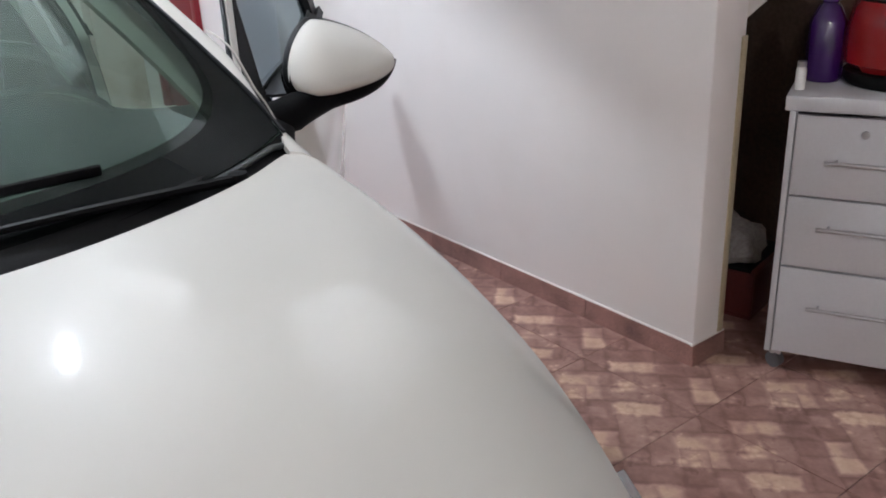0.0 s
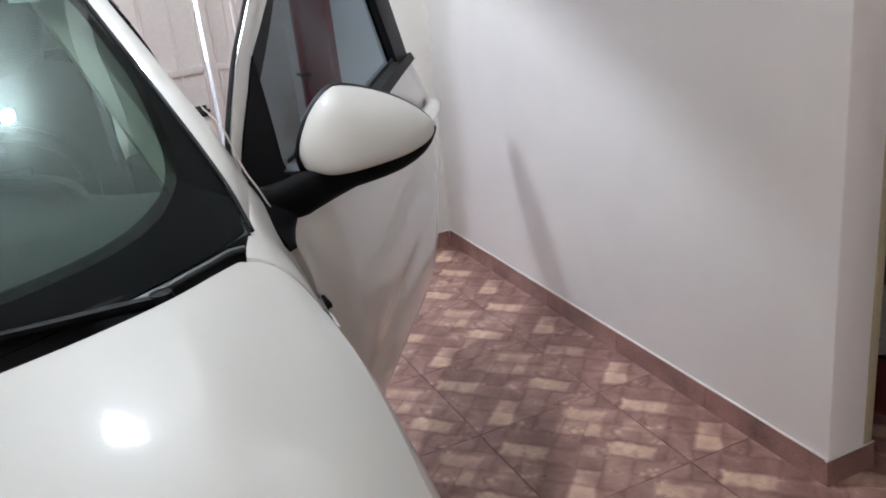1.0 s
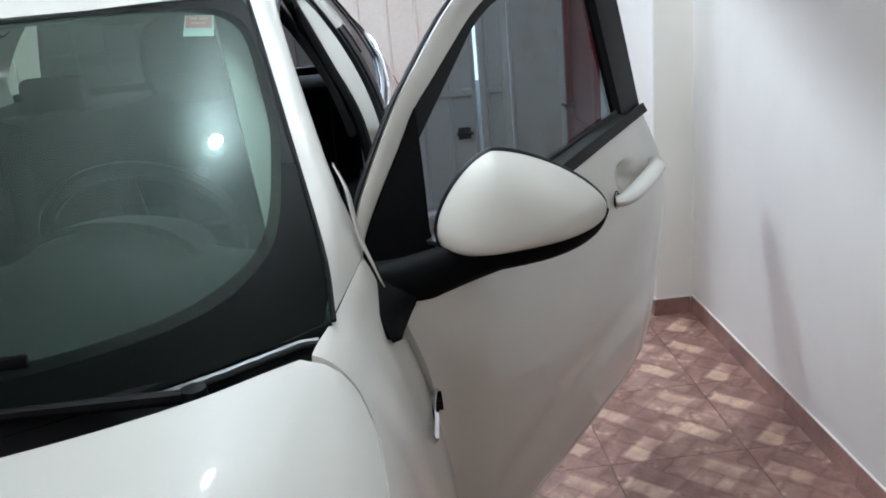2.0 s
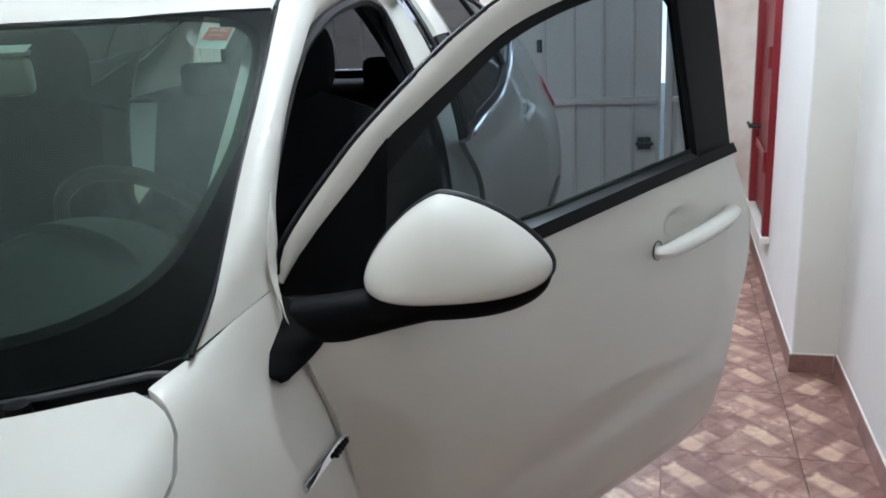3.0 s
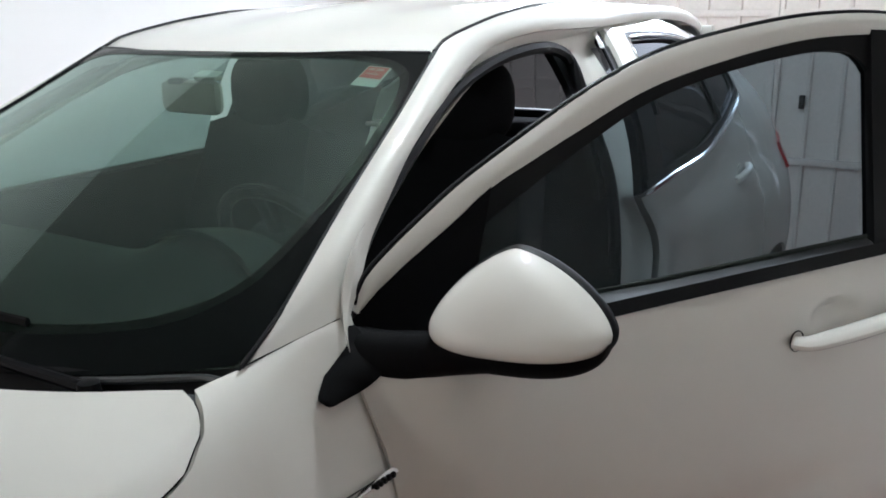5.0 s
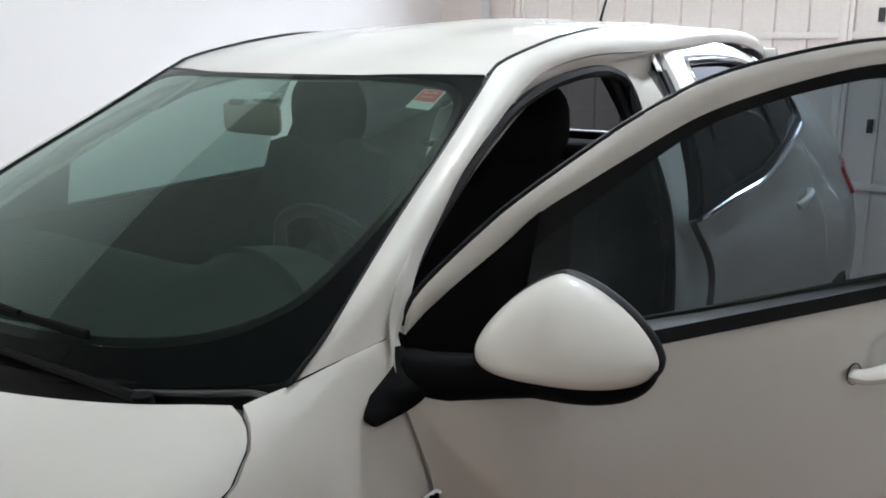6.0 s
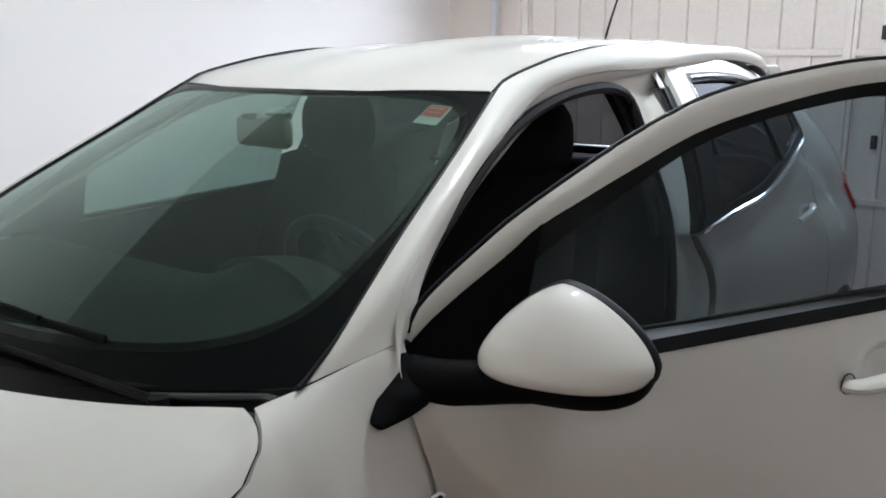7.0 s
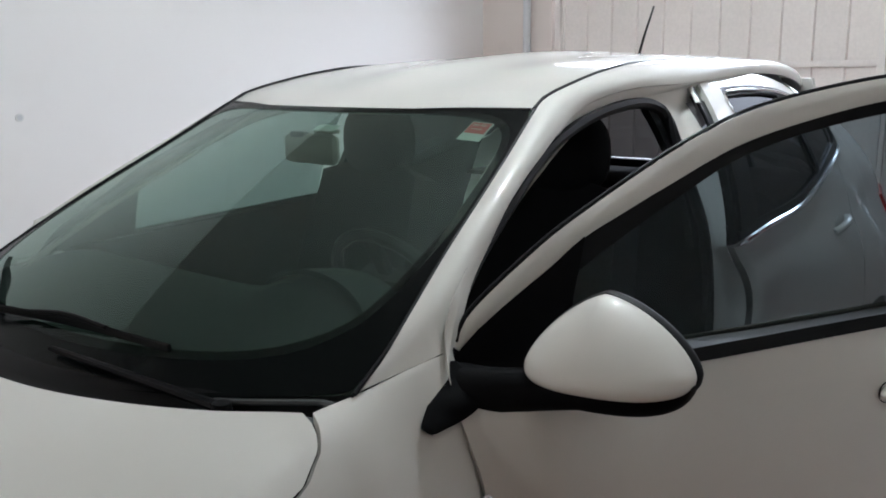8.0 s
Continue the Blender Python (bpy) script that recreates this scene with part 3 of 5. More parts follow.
def bulb_lamp(at, power, label, colour):
    """A bare bulb in a socket on a short cord."""
    x, y, z = at
    o = thing("pendant_bulb", label, "lamp", pose(x, y, z))
    glow = glowing("bulb_glow", colour, power)
    part("bulb", lathe(((0.002, -0.055), (0.014, -0.053), (0.024, -0.042), (0.028, -0.022), (0.026, 0.004), (0.019, 0.026), (0.014, 0.038)), 20), glow, o, "glowing white bulb")
    part("socket", lathe(((0.004, 0.092), (0.018, 0.088), (0.022, 0.06), (0.024, 0.035), (0.015, 0.0375)), 20), WHITE_PLASTIC, o)
    part("gallery_ring", lathe(((0.030, 0.034), (0.058, 0.040), (0.064, 0.056), (0.054, 0.070), (0.024, 0.074)), 8), PIPE, o, "grey fitting ring")
    part("cord", rod(bmesh.new(), (0, 0, 0.088), (0, 0, TOP - z - 0.02), 0.004, seg=8), BLACK, o)
    part("ceiling_rose", lathe(((0.004, TOP - z - 0.035), (0.03, TOP - z - 0.03), (0.045, TOP - z - 0.001), (0.002, TOP - z)), 20), WHITE_PLASTIC, o)


bulb_lamp(LAMP, LAMP_POWER, "bare white bulb hanging over the car", (0.95, 1.0, 0.97))
bulb_lamp(LAMP2, LAMP2_POWER, "bare white bulb hanging in the inner room", (1.0, 0.93, 0.85))


def drawer_unit():
    ang = math.degrees(math.atan2(-0.903, 0.430))
    o = thing("drawer_cabinet", "white laminate drawer cabinet on castors with steel bar handles", "cabinet", pose(2.105, 0.155, 0, 0, 0, ang))
    W, Dp, z0, z1 = 0.47, 0.45, 0.065, 0.79
    # local x runs along the front, local y into the cabinet
    part("carcass", boxes((0, 0.02, 0.018, Dp, z0, z1), (W - 0.02, W, 0.018, Dp, z0, z1), (0.02, W - 0.02, 0.018, Dp, z0, z0 + 0.02), (0.02, W - 0.02, Dp - 0.015, Dp, z0 + 0.02, z1), bevel=0.0015), LAMINATE, o)
    for x in (0.0, W - 0.016):
        part("side_edge", boxes((x, x + 0.016, -0.004, 0.017, z0, z1), bevel=0.001), LAMINATE, o)
    part("top", boxes((-0.012, W + 0.012, -0.02, Dp + 0.01, z1 + 0.001, z1 + 0.042), bevel=0.004), LAMINATE, o)
    zs = (z0 + 0.004, 0.345, 0.555, z1 - 0.006)
    for k in range(3):
        a, b = zs[k], zs[k + 1] - 0.006
        dr = part("drawer_front", boxes((0.020, W - 0.020, -0.003, 0.016, a, b), bevel=0.002), LAMINATE, o)
        hz = (0.230, 0.471, 0.659)[k]
        bm = rod(bmesh.new(), (0.10, -0.030, hz), (W - 0.13, -0.030, hz), 0.006)
        for x in (0.13, W - 0.16):
            rod(bm, (x, -0.030, hz), (x, -0.003, hz), 0.0045, seg=8)
        part("handle", bm, STEEL, dr, "steel bar handle")
    part("lock", rod(bmesh.new(), (0.190, -0.010, 0.736), (0.190, -0.003, 0.736), 0.010, seg=16), STEEL, o)
    for x in (0.03, W - 0.03):
        for y in (0.03, Dp - 0.05):
            bm = rod(bmesh.new(), (x - 0.006, y - 0.010, 0.026), (x + 0.006, y + 0.010, 0.026), 0.025, seg=18)
            c = part("castor", bm, CASTOR, o)
            part("fork", boxes((x - 0.016, x + 0.016, y - 0.012, y + 0.018, 0.045, z0), bevel=0.004), STEEL, c)
    return o


cab = drawer_unit()
cab_m = cab.matrix_basis.copy()
zt = 0.79 + 0.0425
pot = thing("red_cooker", "glossy red plastic cooker with a black base on the cabinet", "cooker", cab_m @ pose(0.27, 0.22, zt))
part("base", lathe(((0.02, 0.0), (0.155, 0.0), (0.165, 0.015), (0.165, 0.035), (0.155, 0.04)), 32), BLACK, pot, "black base ring")
part("shell", lathe(((0.153, 0.041), (0.170, 0.06), (0.172, 0.14), (0.160, 0.20), (0.150, 0.22), (0.02, 0.225)), 32), RED_PLASTIC, pot)
part("lid", lathe(((0.02, 0.226), (0.148, 0.226), (0.140, 0.25), (0.06, 0.275), (0.02, 0.28)), 32), GLOSS_BLACK, pot)
part("knob", lathe(((0.01, 0.281), (0.02, 0.283), (0.022, 0.305), (0.01, 0.31)), 16), BLACK, pot)
part("switch", boxes((-0.035, 0.035, -0.181, -0.160, 0.06, 0.11), bevel=0.005), BLACK, pot)
jug = thing("purple_bottle", "translucent purple plastic bottle on the cabinet", "bottle", cab_m @ pose(0.055, 0.20, zt))
part("body", lathe(((0.01, 0.0), (0.045, 0.0), (0.05, 0.01), (0.048, 0.16), (0.03, 0.20), (0.02, 0.21)), 24), PURPLE, jug)
part("cap", lathe(((0.01, 0.211), (0.022, 0.211), (0.022, 0.24), (0.01, 0.243)), 20), PURPLE, jug)
cup = thing("small_jar", "small white jar on the cabinet edge", "jar", cab_m @ pose(0.012, 0.06, zt))
part("body", lathe(((0.01, 0.0), (0.013, 0.0), (0.014, 0.05), (0.011, 0.06)), 16), WHITE_PLASTIC, cup)
part("cap", lathe(((0.004, 0.061), (0.012, 0.061), (0.012, 0.075), (0.004, 0.077)), 16), STEEL, cup)


def heap(name, label, at, r, mat, seed):
    rnd = random.Random(seed)
    o = thing(name, label, "cloth", pose(*at))
    bm = bmesh.new()
    bmesh.ops.create_icosphere(bm, subdivisions=3, radius=1)
    for v in bm.verts:
        q = noise.noise(v.co * 2.2 + Vector((seed, 0, 0))) * 0.35
        v.co = Vector((v.co.x * r[0], v.co.y * r[1], max(v.co.z, -0.3) * r[2] + 0.3 * r[2])) * (1 + q)
        v.co.z = max(v.co.z, 0.0)
    part("folds", bm, mat, o)


crate = thing("plastic_crate", "dark red plastic crate on the recess floor", "crate", pose(2.44, 0.56, 0.0, 0, 0, 12))
part("base", boxes((-0.14, 0.14, -0.18, 0.18, 0.0, 0.012), bevel=0.002), CRATE_RED, crate)
for x0, x1, y0, y1 in ((-0.14, -0.13, -0.18, 0.18), (0.13, 0.14, -0.18, 0.18), (-0.129, 0.129, -0.18, -0.17), (-0.129, 0.129, 0.17, 0.18)):
    part("side_panel", boxes((x0, x1, y0, y1, 0.0125, 0.17), bevel=0.002), CRATE_RED, crate)
for y0, y1 in ((-0.19, -0.171), (0.171, 0.19)):
    part("rim", boxes((-0.15, 0.15, y0, y1, 0.1705, 0.185), bevel=0.003), CRATE_RED, crate)
part("lid", boxes((-0.145, 0.145, -0.169, 0.169, 0.1705, 0.18), bevel=0.002), BLACK, crate, "black lid")
heap("cloth_pile", "crumpled pale cloth lying on the crate", (2.41, 0.53, 0.181), (0.13, 0.14, 0.10), CLUTTER, 3)
heap("cloth_pile", "crumpled blue-grey cloth on the recess floor", (2.36, 1.08, 0.0), (0.18, 0.14, 0.34), GREYCLOTH, 8)

# ---- the car ----
CX = -0.025
car = thing("hatchback_car", "pearl white five-door hatchback car with its front door open", "car", pose(CX, 0, 0))

hood_mid = spline(((0, -0.80, 0.68), (0, -0.66, 0.79), (0, -0.42, 0.880), (0, -0.15, 0.940), (0, 0.020, 0.967)))
# shoulder of the body over its length: half width and height where the top turns into the flank, and the flank's half width
shoulder_u = table(((-0.72, 0.48), (-0.52, 0.60), (-0.27, 0.675), (0.0, 0.715), (0.18, 0.716), (0.27, 0.712), (0.352, 0.738), (0.435, 0.760), (0.516, 0.778), (0.62, 0.79)))
shoulder_z = table(((-0.72, 0.66), (-0.52, 0.765), (-0.27, 0.853), (0.0, 0.915), (0.18, 0.948), (0.27, 0.957), (0.352, 0.972), (0.435, 0.990), (0.516, 1.003), (0.62, 1.01)))
flank_u = table(((-0.74, 0.62), (-0.55, 0.765), (-0.30, 0.845), (0.0, 0.875), (0.22, 0.874), (0.32, 0.885), (0.45, 0.898), (0.62, 0.898)))


def side_at(y, w):
    """A place on the front flank: w is 0 on the shoulder and 1 low down at 0.40 m."""
    a = w * math.pi / 2
    u0, z0 = shoulder_u(y), shoulder_z(y)
    return Vector((u0 + (flank_u(y) - u0) * math.sin(a) ** (1 + 0.7 * ease((y - 0.27) / 0.18)), y, z0 + (0.40 - z0) * (1 - math.cos(a))))


def side_w(y, z):
    z0 = shoulder_z(y)
    return math.acos(min(1.0, max(0.0, 1 - (z0 - z) / (z0 - 0.40)))) * 2 / math.pi


seam_z = table(((-0.72, 0.575), (-0.52, 0.67), (-0.27, 0.760), (-0.04, 0.832), (0.09, 0.864), (0.175, 0.887), (0.222, 0.919)))
seam_y = lambda t: mix(-0.70, 0.222, t)


def hood_side(t):
    y = seam_y(t)
    return side_at(y, side_w(y, seam_z(y)))


hood_rear = spline(((0, 0.002, 0.963), (0.25, 0.032, 0.963), (0.43, 0.086, 0.963), (0.57, 0.157, 0.961), (0.66, 0.228, 0.958), (0.697, 0.258, 0.956)))
corner = (Vector((0.697, 0.258, 0.956)), Vector((0.738, 0.247, 0.948)), Vector((0.757, 0.236, 0.932)), hood_side(1.0))


def hood_end(k):
    if k < 0.90:
        return hood_rear(k / 0.90)
    f = (k - 0.90) / 0.10 * 3
    q = min(int(f), 2)
    return corner[q].lerp(corner[q + 1], f - q)


def hood_base(k, t):
    c, e = hood_mid(t), hood_side(t)
    ridge = 0.006 * math.exp(-((k - 0.72) / 0.08) ** 2) * ease(t * 1.5)
    fall = 0.25 * k**2.2 + 0.75 * k ** mix(5.0, 10.0, ease(t))
    return Vector((e.x * k, c.y + (e.y - c.y) * k * k, c.z + (e.z - c.z) * fall + ridge))


def hood_at(s, t):
    k = abs(s)
    p = hood_base(k, t) + (hood_end(k) - hood_base(k, 1.0)) * ease((t - 0.60) / 0.40)
    p.x = math.copysign(p.x, s)
    return p


part("hood", sheet(lambda i, j: hood_at(i * 2 - 1, j), 80, 40, 0.012, (0, 0, -1)), PAINT, car, "pearl white hood")


def mirrored(f, side):
    return (lambda i, j: Vector((f(i, j).x * side, f(i, j).y, f(i, j).z)))


door_line = table(((0.40, 0.550), (0.60, 0.535), (0.71, 0.518), (0.80, 0.512), (0.88, 0.507), (0.94, 0.503), (1.003, 0.516)))


def fender(i, j):
    if i < 0.55:
        y = mix(-0.70, 0.222, i / 0.55) + 0.005
        w0 = side_w(y, seam_z(y - 0.005) - 0.004)
    elif i < 0.66:
        y = mix(0.227, 0.262, (i - 0.55) / 0.11)
        w0 = side_w(y, mix(seam_z(0.222) - 0.004, shoulder_z(0.262), (i - 0.55) / 0.11))
    else:
        y, w0 = mix(0.262, 0.516, (i - 0.66) / 0.34), 0.0
    p = side_at(y, mix(w0, 1.0, j))
    if i > 0.66:
        f = (i - 0.66) / 0.34
        p = side_at(mix(y, mix(0.262, door_line(p.z), f), ease(f)), mix(w0, 1.0, j))
    return p


for side in (1, -1):
    part("fender", sheet(mirrored(fender, side), 72, 20, 0.01, (-side, 0, 0)), PAINT, car)

# cowl and windscreen
ws_side = spline(((0.735, 0.335, 0.972), (0.722, 0.45, 1.038), (0.677, 0.648, 1.154), (0.623, 0.888, 1.282), (0.573, 1.098, 1.400)))
ws_mid = spline(((0, 0.085, 0.945), (0, 0.30, 1.075), (0, 0.56, 1.212), (0, 0.80, 1.325), (0, 0.975, 1.400)))


def glass_at(s, t, drop=0.0):
    k = abs(s)
    c, e = ws_mid(t), ws_side(t)
    return Vector((math.copysign(e.x * k, s), c.y + (e.y - c.y) * k**2.2, c.z + (e.z - c.z) * k**2.2 - drop))


shield = part("windscreen", sheet(lambda i, j: glass_at(i * 2 - 1, j), 40, 24), WINDSCREEN, car, "tinted windscreen with a black border")
shield.visible_shadow = False


def edge_of(a, side, centre, half, round_to):
    c, d = math.cos(a), math.sin(a)
    k = (abs(c) ** round_to + abs(d) ** round_to) ** (-1 / round_to)
    return c * k * side, centre + d * k * half


def inner_edge(a, inset):
    """The inner line of the black border: narrow beside the roof, wider towards the cowl."""
    c, t = edge_of(a, 1.0, 0.540, 0.456 - inset, 7)
    return c * (mix(0.925, 0.990, ease((t - 0.10) / 0.45)) - inset), t


def border(i, j):
    a = 2 * math.pi * i
    o, q = edge_of(a, 1.0, 0.5, 0.5, 60), inner_edge(a, 0.0)
    return glass_at(mix(o[0], q[0], j), mix(o[1], q[1], j), -0.0018)


def fade(i, j):
    a = 2 * math.pi * i
    o, q = inner_edge(a, -0.001), inner_edge(a, 0.022)
    return glass_at(mix(o[0], q[0], j), mix(o[1], q[1], j), -0.0018)


part("border", sheet(border, 120, 4), FRIT, shield, "black ceramic border")
part("dotted_fade", sheet(fade, 120, 2), pane("dotted_border", (0.35, 0.37, 0.36), (0.3, 0.3, 0.3), 0.3, (0.004, 0.005, 0.005)), shield).visible_shadow = False


def cowl(i, j):
    s = i * 2 - 1
    a, b = hood_at(s * 0.955, 1.0), glass_at(s, 0.03)
    p = a.lerp(b, mix(-0.06, 1.0, j))
    p.z -= 0.028 * math.sin(math.pi * min(j * 1.15, 1)) + 0.012 * (1 - j)
    return p


part("cowl", sheet(cowl, 40, 6, 0.006, (0, 0, -1)), BLACK, car, "black plastic cowl under the windscreen")
for i0, i1 in ((0.86, 0.985), (0.14, 0.015)):
    part("cowl_rib", sweep(bmesh.new(), lambda f: cowl(mix(i0, i1, f), 0.66) + Vector((0, 0, 0.010)), 20, 0.007, 0.006), COWL, car, "grey ribbed plastic strip")
    part("cowl_rib", sweep(bmesh.new(), lambda f: cowl(mix(i0, i1, f), 0.30) + Vector((0, 0, 0.007)), 20, 0.009, 0.005), COWL, car, "grey ribbed plastic strip")

# wipers
for base, elbow, tip, b0, b1 in (((0.575, 0.190, 0.955), (0.33, 0.150, 0.975), (0.13, 0.125, 0.985), (0.375, 0.226, 1.008), (-0.20, 0.142, 1.010)), ((-0.06, 0.105, 0.950), (-0.30, 0.12, 0.985), (-0.46, 0.19, 1.0), (-0.20, 0.150, 1.010), (-0.66, 0.375, 1.055))):
    w = part("wiper", sweep(bmesh.new(), spline((base, elbow, tip)), 14, 0.009, 0.007, taper=lambda f: 1.35 - 0.6 * f), WIPER, car)
    a, b = Vector(b0), Vector(b1)
    part("wiper_blade", sweep(bmesh.new(), spline((a, a.lerp(b, 0.5) + Vector((0, 0.004, 0.006)), b)), 20, 0.005, 0.009), WIPER, w)
    part("blade_spine", sweep(bmesh.new(), spline((a.lerp(b, 0.3) + Vector((0, 0, 0.012)), a.lerp(b, 0.5) + Vector((0, 0, 0.022)), a.lerp(b, 0.7) + Vector((0, 0, 0.012)))), 10, 0.006, 0.005), WIPER, w)
    part("pivot_cap", lathe(((0.004, 0.012), (0.016, 0.010), (0.019, -0.012), (0.004, -0.014)), 14, Matrix.Translation(base)), WIPER, w)

# pillar, roof rail and roof
rail_in = spline(((0.739, 0.352, 0.976), (0.727, 0.45, 1.042), (0.682, 0.648, 1.158), (0.628, 0.888, 1.286), (0.580, 1.100, 1.403), (0.572, 1.16, 1.430), (0.566, 1.30, 1.461), (0.558, 1.45, 1.486), (0.550, 1.65, 1.506), (0.541, 2.0, 1.516), (0.536, 2.35, 1.514), (0.53, 2.70, 1.508), (0.51, 3.00, 1.476), (0.465, 3.22, 1.425)))
rail_out = spline(((0.780, 0.520, 1.006), (0.768, 0.575, 1.052), (0.737, 0.690, 1.130), (0.690, 0.90, 1.243), (0.664, 1.039, 1.305), (0.632, 1.256, 1.388), (0.618, 1.50, 1.430), (0.622, 1.80, 1.440), (0.636, 2.2, 1.440), (0.64, 2.6, 1.425), (0.60, 2.95, 1.380), (0.53, 3.18, 1.33)))


rail_edge = table(((0.0, 1.0), (0.03, 0.93), (0.06, 0.84), (0.085, 0.79), (0.20, 0.77), (0.32, 0.77), (0.385, 0.85), (0.47, 0.92), (0.53, 0.90), (0.60, 0.78), (0.65, 0.69), (0.70, 0.62), (0.76, 0.58), (1.0, 0.55)))


def rail(i, j):
    a, b = rail_in(i), rail_out(i)
    p = a.lerp(b, j * rail_edge(i))
    puff = (0.018 + 0.006 * ease((i - 0.45) / 0.15)) * math.sin(math.pi * j) ** 0.8 * ease(i / 0.07)
    return p + Vector((0.75, -0.25, 0.6)).normalized() * puff


for side in (1, -1):
    part("roof_rail", sheet(mirrored(rail, side), 90, 8, 0.012, (-side, 0, -0.5)), PAINT, car)


def shut_face(i, j):
    """The painted return of the body into the door opening, down the pillar foot and the fender's rear edge."""
    if i < 0.4:
        p = rail(mix(0.16, 0.0, i / 0.4), 1.0)
    else:
        z = mix(1.0, 0.45, (i - 0.4) / 0.6)
        p = side_at(door_line(z), side_w(door_line(z), z))
    return p + Vector((-0.008 * j, 0.034 * j, 0.0)) * ease(i / 0.2)


for side in (1, -1):
    part("shut_face", sheet(mirrored(shut_face, side), 40, 3, 0.004, (-side, -0.6, 0)), PAINT, car)

# the pale lip of the pillar foot that tapers down between fender and sail panel
lip_line = spline(((0.742, 0.633, 1.135), (0.762, 0.573, 1.103), (0.771, 0.538, 1.061), (0.780, 0.521, 1.025), (0.795, 0.508, 0.991), (0.808, 0.502, 0.957)))


def foot_lip(i, j):
    return lip_line(i) + Vector((0.004, 0.016, -0.004)) * j * ease(i / 0.5) * (1 - ease((i - 0.55) / 0.45))


part("pillar_lip", sheet(foot_lip, 24, 3, 0.003, (-0.6, 0.7, -0.3)), PAINT, car)

roof_mid = spline(((0, 0.985, 1.404), (0, 1.12, 1.445), (0, 1.40, 1.497), (0, 1.75, 1.530), (0, 2.10, 1.545), (0, 2.45, 1.542), (0, 2.80, 1.532), (0, 3.08, 1.506), (0, 3.28, 1.462)))
roof_side = spline(((0.566, 1.102, 1.402), (0.561, 1.16, 1.429), (0.556, 1.30, 1.460), (0.548, 1.45, 1.485), (0.540, 1.65, 1.505), (0.531, 2.0, 1.515), (0.526, 2.45, 1.512), (0.52, 2.80, 1.502), (0.50, 3.06, 1.470), (0.46, 3.24, 1.425)))


def roof(i, j):
    s = i * 2 - 1
    k = abs(s)
    c, e = roof_mid(j), roof_side(j)
    wave = 0.007 * math.cos(k * 7.2) * ease(min(j * 5, 1)) * (1 - k)
    dip = -0.010 * math.exp(-(k / 0.55) ** 4) * (1 - min(j * 6, 1))
    return Vector((math.copysign(e.x * k, s), c.y + (e.y - c.y) * k * k, c.z + (e.z - c.z) * k**2.4 + wave + dip))


part("roof", sheet(roof, 48, 36, 0.01, (0, 0, -1)), PAINT, car)
part("headliner", sheet(lambda i, j: roof(mix(0.04, 0.96, i), mix(0.03, 0.96, j)) + Vector((0, 0, -0.035)), 16, 12), LINER, car, "light grey headliner")
for side in (1, -1):
    part("roof_moulding", sweep(bmesh.new(), lambda f: Vector((side * (roof_side(f).x + 0.007), roof_side(f).y, roof_side(f).z + 0.001)), 40, 0.006, 0.005, taper=lambda f: 1 - 0.85 * ease((f - 0.22) / 0.12)), RUBBER, car)
part("windscreen_seal", sweep(bmesh.new(), lambda f: roof(f, 0.0) + Vector((0, -0.006, -0.001)), 40, 0.005, 0.004), RUBBER, car)
for side in (1, -1):
    part("windscreen_seal", sweep(bmesh.new(), lambda f: Vector((side * (ws_side(f).x + 0.004), ws_side(f).y, ws_side(f).z + 0.002)), 40, 0.004, 0.004), RUBBER, car)
an = part("antenna", sweep(bmesh.new(), spline(((0.06, 2.58, 1.50), (0.075, 2.60, 1.60), (0.095, 2.64, 1.725))), 12, 0.0045, taper=lambda f: 1.4 - 0.7 * f), BLACK, car, "thin black roof antenna")
part("antenna_base", lathe(((0.004, 0.035), (0.010, 0.03), (0.022, 0.0), (0.024, -0.01)), 16, Matrix.Translation((0.06, 2.575, 1.492))), BLACK, an)

# flanks behind the front doors
belt = table(((1.55, 0.985), (1.72, 1.008), (1.95, 1.034), (2.23, 1.060), (2.47, 1.120), (2.68, 1.177), (2.76, 1.200), (2.82, 1.255), (2.88, 1.335)))
waist = table(((0.40, 0.815), (0.6, 0.832), (1.2, 0.845), (1.7, 0.852), (2.2, 0.872), (2.6, 0.888), (2.9, 0.892), (3.1, 0.878), (3.25, 0.82), (3.34, 0.62)))


def flank(y, z):
    """Half width of the body at a place along it and a height."""
    w = waist(y)
    if z >= 1.0:
        return w - 0.02 - (z - 1.0) * 0.2 - (z - 1.0) ** 2 * (0.78 + 0.9 * ease((y - 2.4) / 0.8))
    bulge = table(((0.2, -0.06), (0.35, -0.005), (0.55, 0.018), (0.75, 0.022), (0.88, 0.012), (1.0, -0.02)))
    return w + bulge(z) + 0.040 * ease((y - 2.1) / 0.8) * max(0.0, 1 - ((z - 0.66) / 0.34) ** 2)


def flank_panel(y0, y1, low, high, nu=16, nv=14, thick=0.012, proud=0.0, lean=0.0):
    def f(i, j):
        y = mix(y0, y1, i)
        z = mix(low(y) if callable(low) else low, high(y) if callable(high) else high, j)
        yy = y + lean * max(0.0, z - 1.0) / 0.42
        return Vector((flank(yy, z) + proud, yy, z))
    return f, nu, nv, thick


def add_flank(name, mat, side, parent, args, label=""):
    f, nu, nv, thick = args
    return part(name, sheet(mirrored(f, side), nu, nv, thick, (-side, 0, 0)), mat, parent, label)


